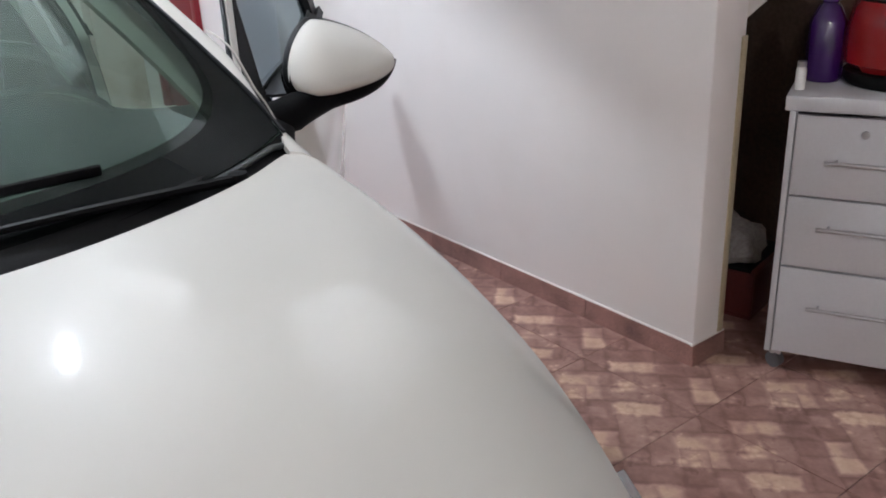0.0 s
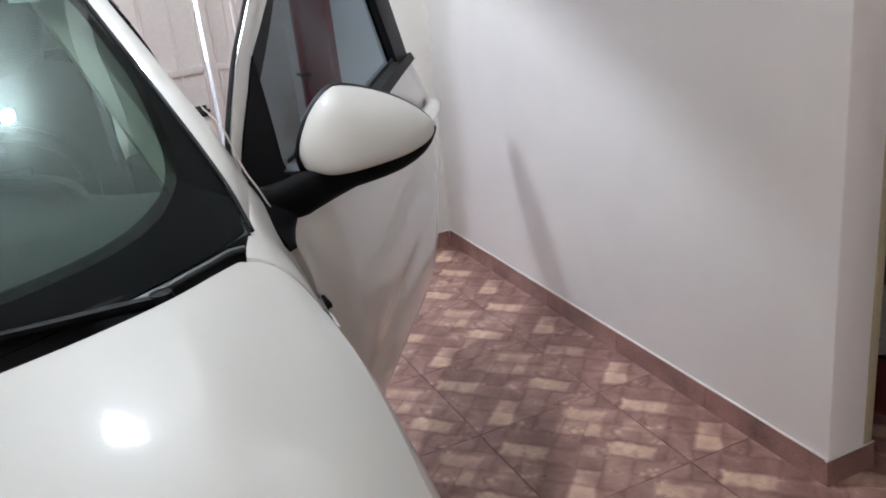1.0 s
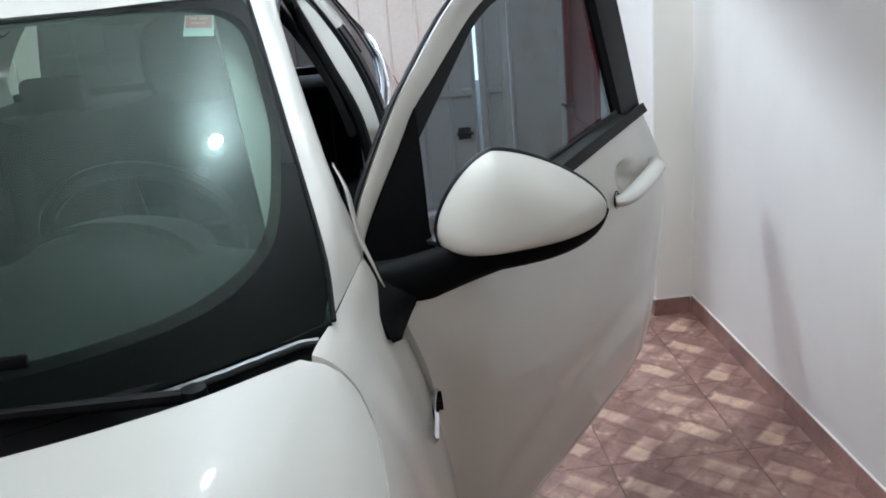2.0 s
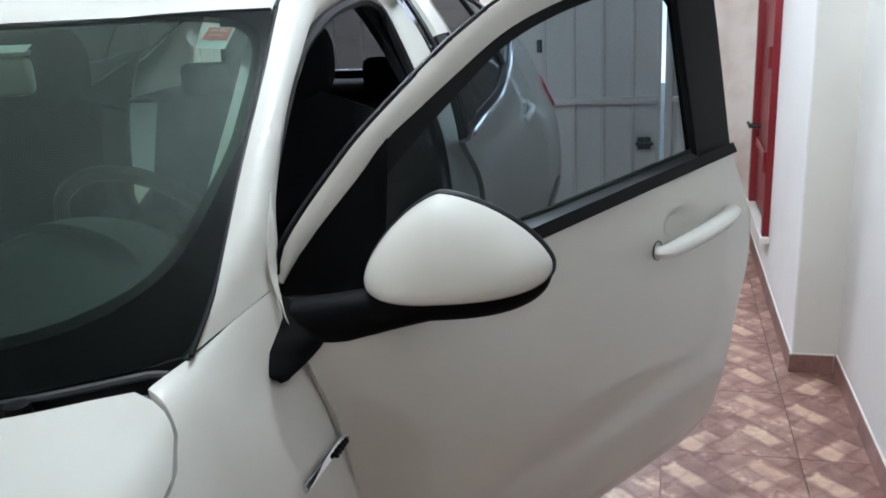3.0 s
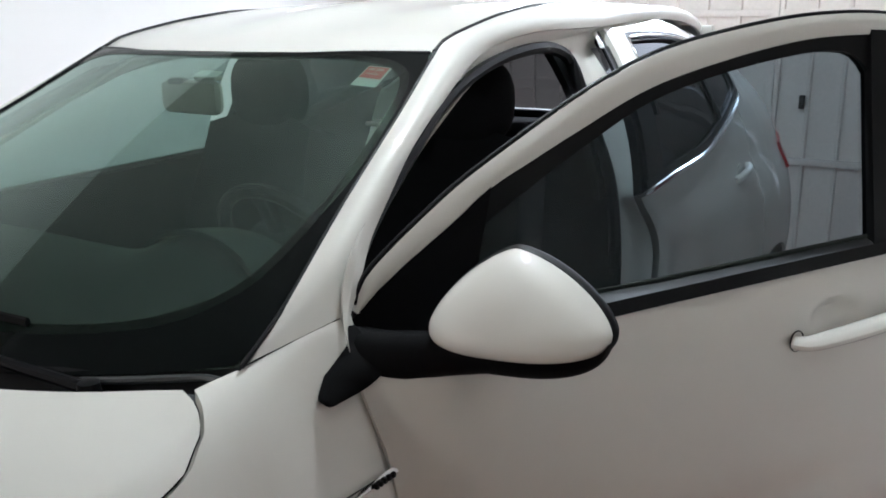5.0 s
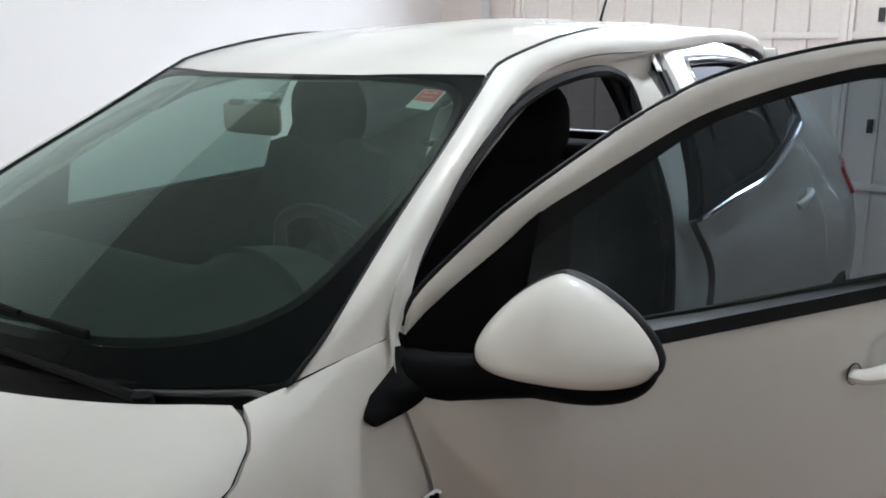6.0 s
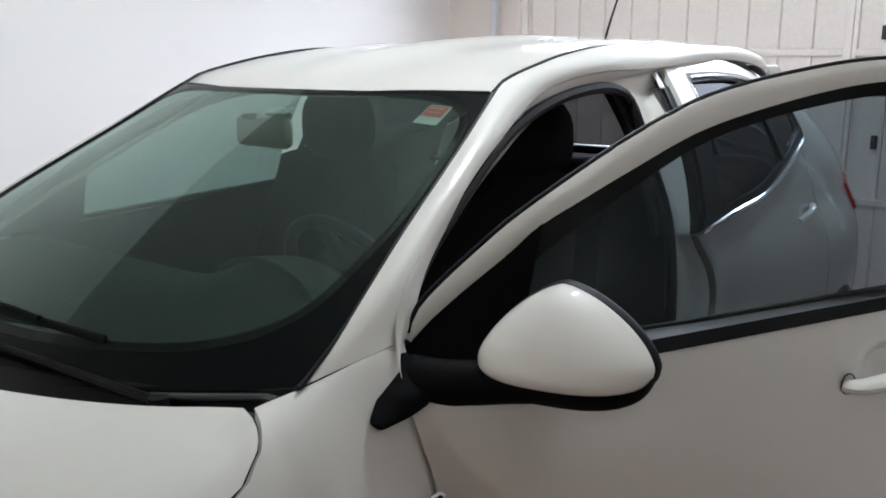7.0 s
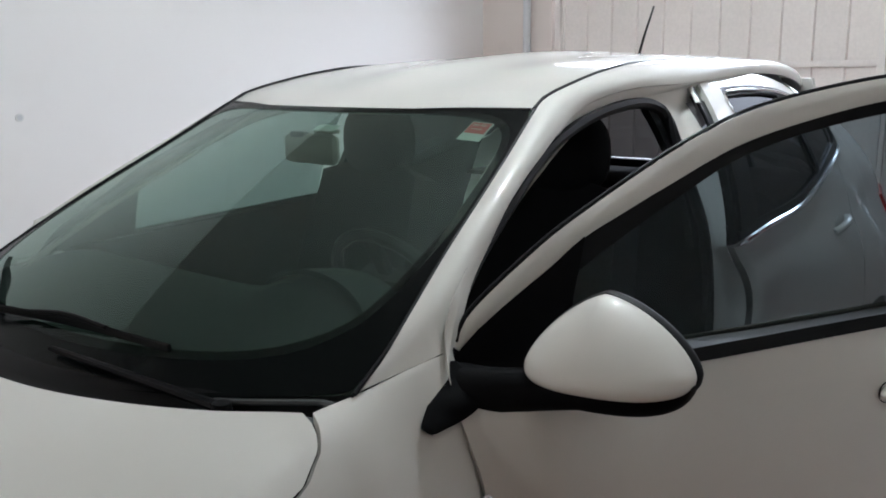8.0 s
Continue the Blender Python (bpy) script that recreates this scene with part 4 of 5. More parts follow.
top_z = table(((0.55, 1.03), (0.75, 1.165), (1.0, 1.285), (1.3, 1.385), (1.6, 1.415), (2.0, 1.430), (2.2, 1.436), (2.4, 1.428), (2.70, 1.385), (2.90, 1.33)))
door_front = table(((0.30, 1.70), (0.60, 1.735), (0.784, 1.786), (0.854, 1.795), (0.93, 1.772), (1.0, 1.73)))
arch = lambda y: 0.305 + math.sqrt(max(0.0, 0.335**2 - (y - 2.84) ** 2)) if abs(y - 2.84) < 0.33 else 0.30


def rear_skin(i, j):
    y1 = mix(1.735, 2.66, i)
    z = mix(arch(y1), belt(y1) - 0.012, j)
    y = mix(door_front(z), 2.66, i)
    z = mix(arch(y), belt(y) - 0.012, j)
    return Vector((flank(y, z) - 0.012 * (1 - ease(i * 25)), y, z))


for side in (1, -1):
    rd = add_flank("rear_door", PAINT, side, car, (rear_skin, 40, 20, 0.03), "closed rear door")
    part("chrome_strip", sweep(bmesh.new(), lambda f: (lambda y: Vector((side * (flank(y, belt(y)) + 0.004), y, belt(y) - 0.004)))(mix(1.735, 2.775, f)), 40, 0.008, 0.010, taper=lambda f: 0.3 + 0.7 * ease(min(f, 1 - f) / 0.04)), CHROME, rd, "chrome window strip")
    add_flank("door_gap", RUBBER, side, rd, flank_panel(1.722, 1.745, 1.01, 1.455, 2, 10, 0.02, -0.006, 0.165))
    add_flank("inner_trim", CARPET, side, rd, flank_panel(1.76, 2.64, 0.60, lambda y: belt(y) + 0.034, 14, 8, 0.01, -0.040))
    add_flank("window_sealing", RUBBER, side, rd, flank_panel(1.75, 2.87, lambda y: belt(y) + 0.006, lambda y: belt(y) + 0.028, 34, 2, 0.012, 0.004))
    gl = add_flank("window", DARK_GLASS, side, rd, flank_panel(1.80, 2.86, lambda y: belt(y) + 0.02, lambda y: max(top_z(y) - 0.035, belt(y) + 0.03), 24, 8, 0.0, -0.012), "dark tinted rear window")
    gl.visible_shadow = False
    add_flank("window_frame_top", BLACK, side, rd, flank_panel(1.94, 2.88, lambda y: max(top_z(y) - 0.032, belt(y) + 0.02), lambda y: top_z(y) - 0.005, 24, 3, 0.02), "black window frame")
    add_flank("window_frame_front", BLACK, side, rd, flank_panel(1.752, 1.860, lambda y: belt(y) + 0.01, lambda y: 1.285, 3, 12, 0.02, 0.002, 0.165), "black front bar of the window frame")
    add_flank("window_corner", PAINT, side, rd, flank_panel(1.764, 1.880, 1.286, lambda y: 1.446 - 0.02 * (y - 1.752), 6, 8, 0.02, 0.006, 0.165), "painted upper corner of the window frame")
    add_flank("window_rim_front", BLACK, side, rd, flank_panel(1.881, 1.897, lambda y: 1.20, lambda y: 1.412, 2, 12, 0.02, 0.005, 0.165))
    part("corner_lip", sweep(bmesh.new(), spline([(side * (flank(y, z) - 0.004), y, z) for y, z in ((1.882, 1.436), (1.872, 1.424), (1.868, 1.405), (1.862, 1.390))]), 10, 0.009, 0.003), PAINT, rd, "folded edge of the rear door's upper corner")
    part("window_bead", sweep(bmesh.new(), spline([(side * (flank(y, z) + 0.007), y, z) for y, z in ((1.985, 1.25), (2.012, 1.33), (2.030, 1.385), (2.048, 1.408), (2.085, 1.416), (2.25, 1.418), (2.45, 1.404), (2.70, 1.362))]), 40, 0.004, 0.004), CHROME, rd, "thin bright bead round the window")
    add_flank("door_top", PAINT, side, rd, flank_panel(1.93, 2.89, lambda y: top_z(y) - 0.004, lambda y: top_z(y) + 0.035, 24, 3, 0.02))
    add_flank("divider", BLACK, side, rd, flank_panel(2.44, 2.465, lambda y: belt(y) + 0.02, lambda y: top_z(y) - 0.02, 2, 6, 0.008))
    hb = Vector((side * (flank(2.50, 0.965) + 0.010), 2.50, 0.950))
    part("handle_cup", lathe(((0.002, -0.008), (0.03, -0.004), (0.036, 0.001), (0.034, 0.002)), 18, Matrix.Translation((side * (flank(2.52, 0.962) + 0.001), 2.52, 0.962)) @ Matrix.Rotation(radians(90 * side), 4, "Y") @ Matrix.Diagonal((0.8, 1.3, 1, 1))), PAINT, rd)
    part("handle", sweep(bmesh.new(), spline((hb + Vector((0, -0.05, -0.012)), hb + Vector((side * 0.012, -0.02, 0.0)), hb + Vector((side * 0.014, 0.05, 0.014)), hb + Vector((side * -0.002, 0.09, 0.022)))), 14, 0.012, 0.014, up=(1, 0, 0)), PAINT, rd, "painted pull handle")
    add_flank("quarter_panel", PAINT, side, car, flank_panel(2.666, 3.30, lambda y: max(0.40, arch(y)), lambda y: belt(y) - 0.012 if y < 2.875 else table(((2.6, 1.49), (2.8, 1.45), (2.95, 1.39), (3.08, 1.24), (3.18, 1.08), (3.3, 0.98)))(y), 60, 22, 0.012))
    add_flank("rear_lamp", RED_LENS, side, car, flank_panel(3.08, 3.31, lambda y: 0.90, lambda y: 1.03 - 0.15 * (3.315 - y), 10, 8, 0.02, 0.013), "red rear lamp")
    add_flank("sill", PAINT, side, car, flank_panel(0.62, 2.60, 0.20, 0.298, 16, 3, 0.02))
    add_flank("rear_bumper_side", PAINT, side, car, flank_panel(3.17, 3.335, 0.25, 0.398, 10, 4, 0.012, 0.004))
    add_flank("pillar_trim", BLACK, side, car, flank_panel(1.64, 1.72, 1.0, lambda y: top_z(y) - 0.01, 3, 8, 0.02, -0.09, 0.07))

# tail
def tail(i, j):
    s = i * 2 - 1
    z = mix(0.30, 1.44, j)
    y = table(((0.30, 3.36), (0.55, 3.40), (0.80, 3.38), (1.0, 3.30), (1.2, 3.24), (1.44, 3.20)))(z)
    w = 0.70 if z < 0.9 else 0.70 - (z - 0.9) * 0.22
    return Vector((s * w, y - 0.10 * abs(s) ** 4, z))


part("tailgate", sheet(lambda i, j: tail(i, mix(0.45, 0.66, j)), 20, 8, 0.012, (0, -1, 0)), PAINT, car)
part("tailgate_top", sheet(lambda i, j: tail(i, mix(0.93, 1.0, j)), 20, 4, 0.012, (0, -1, 0)), PAINT, car)
rw = part("rear_window", sheet(lambda i, j: tail(i, mix(0.66, 0.93, j)), 20, 8), DARK_GLASS, car, "dark rear window")
rw.visible_shadow = False
part("rear_bumper", sheet(lambda i, j: tail(i, mix(0.0, 0.445, j)), 20, 8, 0.012, (0, -1, 0)), PAINT, car)

# nose
def nose(i, j):
    s = i * 2 - 1
    z = mix(0.22, 0.66, j)
    y = table(((0.22, -0.80), (0.40, -0.86), (0.55, -0.86), (0.66, -0.82)))(z)
    return Vector((s * 0.74, y + 0.22 * abs(s) ** 3, z))


part("front_bumper", sheet(nose, 24, 10, 0.012, (0, 1, 0)), PAINT, car)
part("grille", sheet(lambda i, j: nose(mix(0.28, 0.72, i), mix(0.55, 0.9, j)) + Vector((0, -0.006, 0)), 10, 6), BLACK, car)
for side in (1, -1):
    part("headlamp", sheet(mirrored(lambda i, j: side_at(mix(-0.70, -0.45, i), mix(0.55, 0.85, j)) + Vector((0.012, -0.012, 0.0)), side), 10, 8, 0.02, (-side, 0, 0)), pane("lamp_cover", (0.75, 0.78, 0.8), dust=0.25, dust_colour=(0.5, 0.52, 0.54)), car, "clear headlamp cover")

# wheels
def wheel(x, y, side):
    m = Matrix.Translation((x, y, 0.305)) @ Matrix.Rotation(radians(90), 4, "Y")
    w = part("wheel", lathe(((0.20, -0.095), (0.27, -0.10), (0.30, -0.08), (0.305, -0.04), (0.305, 0.04), (0.30, 0.08), (0.27, 0.10), (0.20, 0.095), (0.198, 0.0), (0.20, -0.095)), 36, m), TYRE, car)
    part("rim", lathe(((0.02, 0.06 * side), (0.05, 0.065 * side), (0.19, 0.05 * side), (0.197, 0.085 * side), (0.192, 0.088 * side), (0.185, 0.03 * side), (0.02, 0.02 * side)), 30, m), ALLOY, w)


for side in (1, -1):
    wheel(side * 0.735, 0.0, side)
    wheel(side * 0.80, 2.84, side)
    part("wheel_liner", rod(bmesh.new(), (side * 0.55, 2.84, 0.305), (side * 0.69, 2.84, 0.305), 0.345, seg=36), CARPET, car)

# the badge strip on the fender
bstrip = part("side_badge", sheet(lambda i, j: Vector((mix(0.861, 0.873, i) + 0.006 * math.sin(math.pi * j), mix(0.385, 0.545, i), mix(0.742, 0.742 + 0.022 * (0.3 + 0.7 * i), j) )), 8, 4, 0.012, (-1, 0, 0)), CHROME, car, "chrome badge strip on the fender")
for k in range(5):
    part("badge_mark", boxes((0.872, 0.8805, 0.47 + k * 0.011, 0.476 + k * 0.011, 0.748, 0.757)), BLACK, bstrip)

# door opening, interior
open_line = spline(((0.775, 0.545, 0.985), (0.752, 0.595, 1.048), (0.716, 0.713, 1.129), (0.676, 0.897, 1.230), (0.641, 1.082, 1.317), (0.622, 1.29, 1.375), (0.618, 1.50, 1.402), (0.618, 1.64, 1.395), (0.632, 1.715, 1.35), (0.70, 1.705, 1.20), (0.775, 1.68, 1.02), (0.80, 1.67, 0.75), (0.79, 1.66, 0.42)))
for side in (1, -1):
    part("door_seal", sweep(bmesh.new(), lambda f: Vector((side * (open_line(f).x - 0.018), open_line(f).y, open_line(f).z - 0.004)), 70, 0.017, 0.017), RUBBER, car)
    part("pillar_cover", sheet(mirrored(lambda i, j: rail_out(mix(0.0, 0.52, i)).lerp(ws_side(min(1.0, mix(0.0, 1.35, i))), j) + Vector((-0.030 - 0.044 * j * j, 0.01 + 0.02 * j, -0.03)), side), 30, 8, 0.01, (-side, 0, -0.4)), BEIGE, car, "beige inner pillar cover")
    part("scuttle_side", sheet(mirrored(lambda i, j: Vector((0.775, mix(0.46, 0.60, i), mix(0.25, 0.98, j))), side), 2, 4, 0.03, (-side, 0, 0)), PAINT, car)


def aperture_out(i):
    """Outer edge of the painted flange round the front door opening: under the roof rail, round the corner and down the centre pillar."""
    if i < 0.42:
        return rail(mix(0.26, 0.70, i / 0.42), 1.0) + Vector((-0.002, 0.0, -0.002))
    z = mix(rail(0.70, 1.0).z - 0.012, 0.36, (i - 0.42) / 0.58)
    y = 1.698 + 0.165 * (z - 1.0) / 0.42 if z > 1.0 else door_front(z) - 0.030
    x = flank(y, z) - 0.020
    return Vector((mix(rail(0.70, 1.0).x - 0.002, x, ease((i - 0.42) / 0.06)), mix(rail(0.70, 1.0).y - 0.02, y, ease((i - 0.42) / 0.05)), z))


def aperture(i, j):
    inner = open_line(mix(0.26, 0.55, i / 0.42) if i < 0.42 else mix(0.55, 1.0, (i - 0.42) / 0.58)) + Vector((-0.012, 0.004, 0.004))
    p = aperture_out(i).lerp(inner, j * ease(i / 0.06))
    return p + Vector((-0.006, 0, -0.004)) * math.sin(math.pi * j) ** 2


for side in (1, -1):
    part("door_aperture", sheet(mirrored(aperture, side), 110, 10, 0.008, (-side, 0.2, -0.3)), PAINT, car, "painted flange round the front door opening")
part("front_bulkhead", boxes((-0.76, 0.76, 0.40, 0.45, 0.25, 0.90)), CARPET, car)
part("cabin_floor", boxes((-0.78, 0.78, 0.40, 3.10, 0.20, 0.26)), CARPET, car)
part("boot_wall", boxes((-0.70, 0.70, 2.95, 3.0, 0.26, 1.08)), CARPET, car)
part("parcel_shelf", boxes((-0.70, 0.70, 2.45, 3.10, 1.03, 1.05), bevel=0.004), CARPET, car)


def dash(i, j):
    s = i * 2 - 1
    prof = spline(((0, 0.20, 0.965), (0, 0.36, 0.995), (0, 0.56, 1.005), (0, 0.66, 0.985), (0, 0.70, 0.90), (0, 0.66, 0.70), (0, 0.60, 0.45)))
    p = prof(j)
    hump = 0.075 * math.exp(-((s * 0.72 - 0.36) / 0.15) ** 2) * math.exp(-((p.y - 0.60) / 0.10) ** 2) * (1 if p.z > 0.93 else 0.3)
    return Vector((s * 0.72, p.y + 0.12 * s * s * max(0, 1 - j * 1.6), p.z + hump - 0.02 * s * s))


dd = part("dashboard", sheet(dash, 40, 24, 0.02, (0, 0.3, -1)), DASH, car, "dark grey moulded dashboard")
part("instrument_hood", sheet(lambda i, j: Vector((0.36 + 0.16 * math.cos(math.pi * i), mix(0.58, 0.70, j), 1.0 + 0.085 * math.sin(math.pi * i) * (1 - 0.25 * j))), 16, 5, 0.012, (0, 0, -1)), DASH, dd)
part("vent", boxes((-0.12, 0.12, 0.672, 0.70, 0.90, 0.96), bevel=0.006), BLACK, dd)
# steering wheel
wm = Matrix.Translation((0.36, 0.84, 0.985)) @ Matrix.Rotation(radians(-62), 4, "X")
bm = bmesh.new()
sweep(bm, lambda f: wm @ Vector((0.175 * math.cos(2 * math.pi * f), 0.165 * math.sin(2 * math.pi * f), 0)), 40, 0.016, closed=True, up=wm.to_3x3() @ Vector((0, 0, 1)))
sw = part("steering_wheel", bm, BLACK, car)
bm = boxes((-0.075, 0.075, -0.06, 0.05, -0.03, 0.02), (-0.165, -0.06, -0.02, 0.02, -0.012, 0.008), (0.06, 0.165, -0.02, 0.02, -0.012, 0.008), (-0.02, 0.02, -0.16, -0.05, -0.012, 0.008), bevel=0.006)
bmesh.ops.transform(bm, matrix=wm, verts=bm.verts)
part("wheel_hub", bm, BLACK, sw)
# seats


def seat(x, y, wide=0.50):
    s = part("seat", sheet(lambda i, j: Vector((x + wide * (i - 0.5), mix(y - 0.50, y, j), 0.50 + 0.03 * math.cos((i - 0.5) * 6.2) * -1 + 0.05 * (1 - j))), 12, 8, 0.14, (0, 0, -1)), CLOTH, car)

    def back(i, j):
        k = (i - 0.5) * 2
        w = wide * (0.5 - 0.06 * ease((j - 0.5) * 2))
        return Vector((x + k * w, y + 0.22 * j - 0.03 * abs(k) ** 3 + 0.02, mix(0.50, 1.19 - 0.04 * k * k, j)))

    b = part("backrest", sheet(back, 14, 14, 0.10, (0, 1, 0)), CLOTH, s)

    def head(i, j):
        a, b2 = 2 * math.pi * i, math.pi * j
        c = lambda v, p: math.copysign(abs(v) ** p, v)
        return Vector((x + 0.15 * c(math.cos(a), 0.7) * c(math.sin(b2), 0.6), y + 0.27 + 0.065 * c(math.sin(a), 0.8) * c(math.sin(b2), 0.6), 1.255 - 0.12 * c(math.cos(b2), 0.8)))

    part("headrest", sheet(head, 24, 12), CLOTH, s)
    for dx in (-0.05, 0.05):
        rod(bmb := bmesh.new(), (x + dx, y + 0.24, 1.08), (x + dx, y + 0.265, 1.20), 0.006)
        part("headrest_rod", bmb, BLACK, s)


seat(0.37, 1.28)
seat(-0.37, 1.28)
rs = part("rear_bench", sheet(lambda i, j: Vector((mix(-0.62, 0.62, i), mix(1.85, 2.35, j), 0.50 + 0.02 * math.cos(i * 12.5))), 16, 6, 0.15, (0, 0, -1)), CLOTH, car)
part("bench_back", sheet(lambda i, j: Vector((mix(-0.62, 0.62, i), 2.33 + 0.2 * j, mix(0.5, 1.05, j))), 16, 8, 0.10, (0, 1, 0)), CLOTH, rs)
for x in (-0.38, 0.38):
    part("bench_headrest", boxes((x - 0.12, x + 0.12, 2.50, 2.58, 1.04, 1.17), bevel=0.03), CLOTH, rs)
# inside mirror and sticker
rm = part("inside_mirror", boxes((-0.055, 0.135, 0.865, 0.90, 1.262, 1.340), bevel=0.018), BEIGE, car, "beige back of the inside mirror")
part("mirror_stem", boxes((-0.03, 0.03, 0.868, 0.892, 1.305, 1.345), bevel=0.008), DASH, rm)
part("sensor_cover", boxes((0.06, 0.13, 0.872, 0.90, 1.341, 1.352), bevel=0.004), BEIGE, rm)
part("mirror_label", sheet(lambda i, j: glass_at(mix(0.108, 0.232, i), mix(0.872, 0.905, j), 0.003), 4, 2), STICKER_W, shield, "small white paper label")


def sticker_at(a, b):
    """A place on the inner face of the windscreen, by metres across and along it."""
    return glass_at(mix(mix(0.788, 0.80, b), mix(0.877, 0.888, b), a), mix(mix(0.86, 0.948, b), mix(0.85, 0.938, b), a), 0.0035)


st = part("inspection_sticker", sheet(lambda i, j: sticker_at(i, j), 4, 4), STICKER_W, car, "white and red inspection sticker")
part("sticker_print", sheet(lambda i, j: sticker_at(mix(0.06, 0.94, i), mix(0.36, 0.95, j)) + Vector((0, -0.001, 0.0012)), 4, 4), STICKER_R, st)
for a, b, c, d in ((0.20, 0.44, 0.74, 0.84), (0.52, 0.80, 0.74, 0.84), (0.25, 0.75, 0.54, 0.60)):
    part("sticker_mark", sheet(lambda i, j: sticker_at(mix(a, b, i), mix(c, d, j)) + Vector((0, -0.002, 0.0024)), 2, 2), STICKER_T, st)
# right front door, closed
fd = add_flank("front_door", PAINT, -1, car, flank_panel(0.60, 1.725, 0.30, lambda y: 0.965 + 0.03 * (y - 0.5), 22, 18, 0.03), "closed front door")
add_flank("inner_trim", CARPET, -1, fd, flank_panel(0.62, 1.70, 0.32, lambda y: 0.985 + 0.03 * (y - 0.5), 14, 10, 0.01, -0.05))
g2 = add_flank("window", SIDE_GLASS, -1, fd, flank_panel(0.86, 1.66, lambda y: 0.985 + 0.03 * (y - 0.5), lambda y: top_z(y) - 0.03, 16, 8, 0.0, -0.012), "clear side window")
g2.visible_shadow = False
add_flank("window_frame", BLACK, -1, fd, flank_panel(0.66, 1.72, lambda y: top_z(y) - 0.035, lambda y: top_z(y) + 0.015, 20, 3, 0.02))
add_flank("sail_panel", BLACK, -1, fd, flank_panel(0.60, 0.86, lambda y: 0.96, lambda y: max(top_z(y) - 0.02, 0.97), 6, 4, 0.02))
add_flank("belt_trim", BLACK, -1, fd, flank_panel(0.60, 1.725, lambda y: 0.966 + 0.03 * (y - 0.5), lambda y: 0.99 + 0.03 * (y - 0.5), 12, 2, 0.02))
part("mirror_arm", boxes((-0.90, -0.79, 0.50, 0.60, 0.92, 1.00), bevel=0.02), BLACK, fd, "black foot of the folded mirror")
part("mirror_housing", boxes((-0.93, -0.85, 0.58, 0.80, 0.93, 1.07), bevel=0.035), PAINT, fd, "folded mirror housing")

# ---- the open left front door: local x outwards, local y from hinge to latch ----
HINGE = pose(0.80, 0.50, 0, 0, 0, -34)
out_low = table(((0.28, 0.015), (0.34, 0.04), (0.50, 0.068), (0.68, 0.083), (0.80, 0.086), (0.90, 0.070), (0.96, 0.048), (1.0, 0.03), (1.04, 0.02)))


def out(z):
    return out_low(z) if z < 1.0 else 0.03 - 0.25 * (z - 1.0)


front_d = table(((0.28, 0.085), (0.50, 0.080), (0.60, 0.071), (0.70, 0.057), (0.80, 0.035), (0.86, 0.016), (0.90, 0.003), (0.95, -0.012), (1.03, -0.02)))
rear_d = table(((0.28, 1.17), (0.36, 1.20), (0.45, 1.214), (0.60, 1.225), (0.73, 1.255), (0.87, 1.267), (0.95, 1.262), (1.03, 1.262)))


def door_belt(d):
    return 0.938 + 0.055 * d


def door_skin(i, j):
    zb = door_belt(i * 1.25)
    z = mix(0.29, zb, j)
    d = mix(front_d(z), rear_d(z), i)
    crease = -0.012 * math.exp(-((z - (0.46 + 0.10 * i)) / 0.05) ** 2) * math.sin(math.pi * i)
    lip = max(0.0, 1 - i * 96)
    crease -= 0.042 * (1 - ease(i / 0.13))
    crease -= 0.028 * math.exp(-((((d - 0.985) / 0.062) ** 2 + ((z - 0.897) / 0.030) ** 2) ** 2))
    return Vector((out(z) + crease - 0.008 * ease((i - 0.9) / 0.1) - 0.075 * lip, d, z))


door = part("front_door", sheet(door_skin, 96, 64, 0.035, (-1, 0, 0)), PAINT, car, "open front door of pearl white metal")
door.matrix_basis = HINGE
part("inner_trim", sheet(lambda i, j: door_skin(mix(0.03, 0.96, i), mix(0.03, 0.97, j)) + Vector((-0.045 - 0.05 * math.sin(math.pi * min(1, j * 1.1)), 0, 0)), 16, 14, 0.02, (-1, 0, 0)), DASH, door, "dark inner door trim")
frame_top = spline([(a, b, 0) for a, b in ((0.006, 1.020), (0.016, 1.052), (0.035, 1.078), (0.078, 1.114), (0.150, 1.166), (0.235, 1.222), (0.40, 1.312), (0.51, 1.366), (0.65, 1.421), (0.80, 1.455), (1.0, 1.479), (1.20, 1.479), (1.302, 1.462))])
frame_in = spline([(a, b, 0) for a, b in ((0.010, 1.017), (0.048, 1.048), (0.098, 1.083), (0.153, 1.118), (0.206, 1.152), (0.278, 1.201), (0.36, 1.240), (0.465, 1.288), (0.63, 1.358), (0.81, 1.404), (1.0, 1.434), (1.17, 1.438), (1.245, 1.434))])
rim_in = spline([(a, b, 0) for a, b in ((0.21, 1.105), (0.27, 1.143), (0.36, 1.195), (0.475, 1.256), (0.63, 1.330), (0.80, 1.377), (0.98, 1.405), (1.08, 1.408), (1.13, 1.395), (1.158, 1.358))])


def dz(p, dx=0.0):
    """A place of the window frame from (along, up): the frame stands further inboard than the skin, most so at its front."""
    high = mix(0.22, 1.0, ease((p.y - 1.0) / 0.33))
    w = mix(mix(1.0, high, ease((p.x - 0.20) / 0.45)), 0.22, ease((p.x - 0.70) / 0.50)) * ease((p.y - 0.86) / 0.13)
    return Vector((out(p.y) + dx - 0.082 * w, p.x + 0.030 * w, p.y - 0.020 * w))


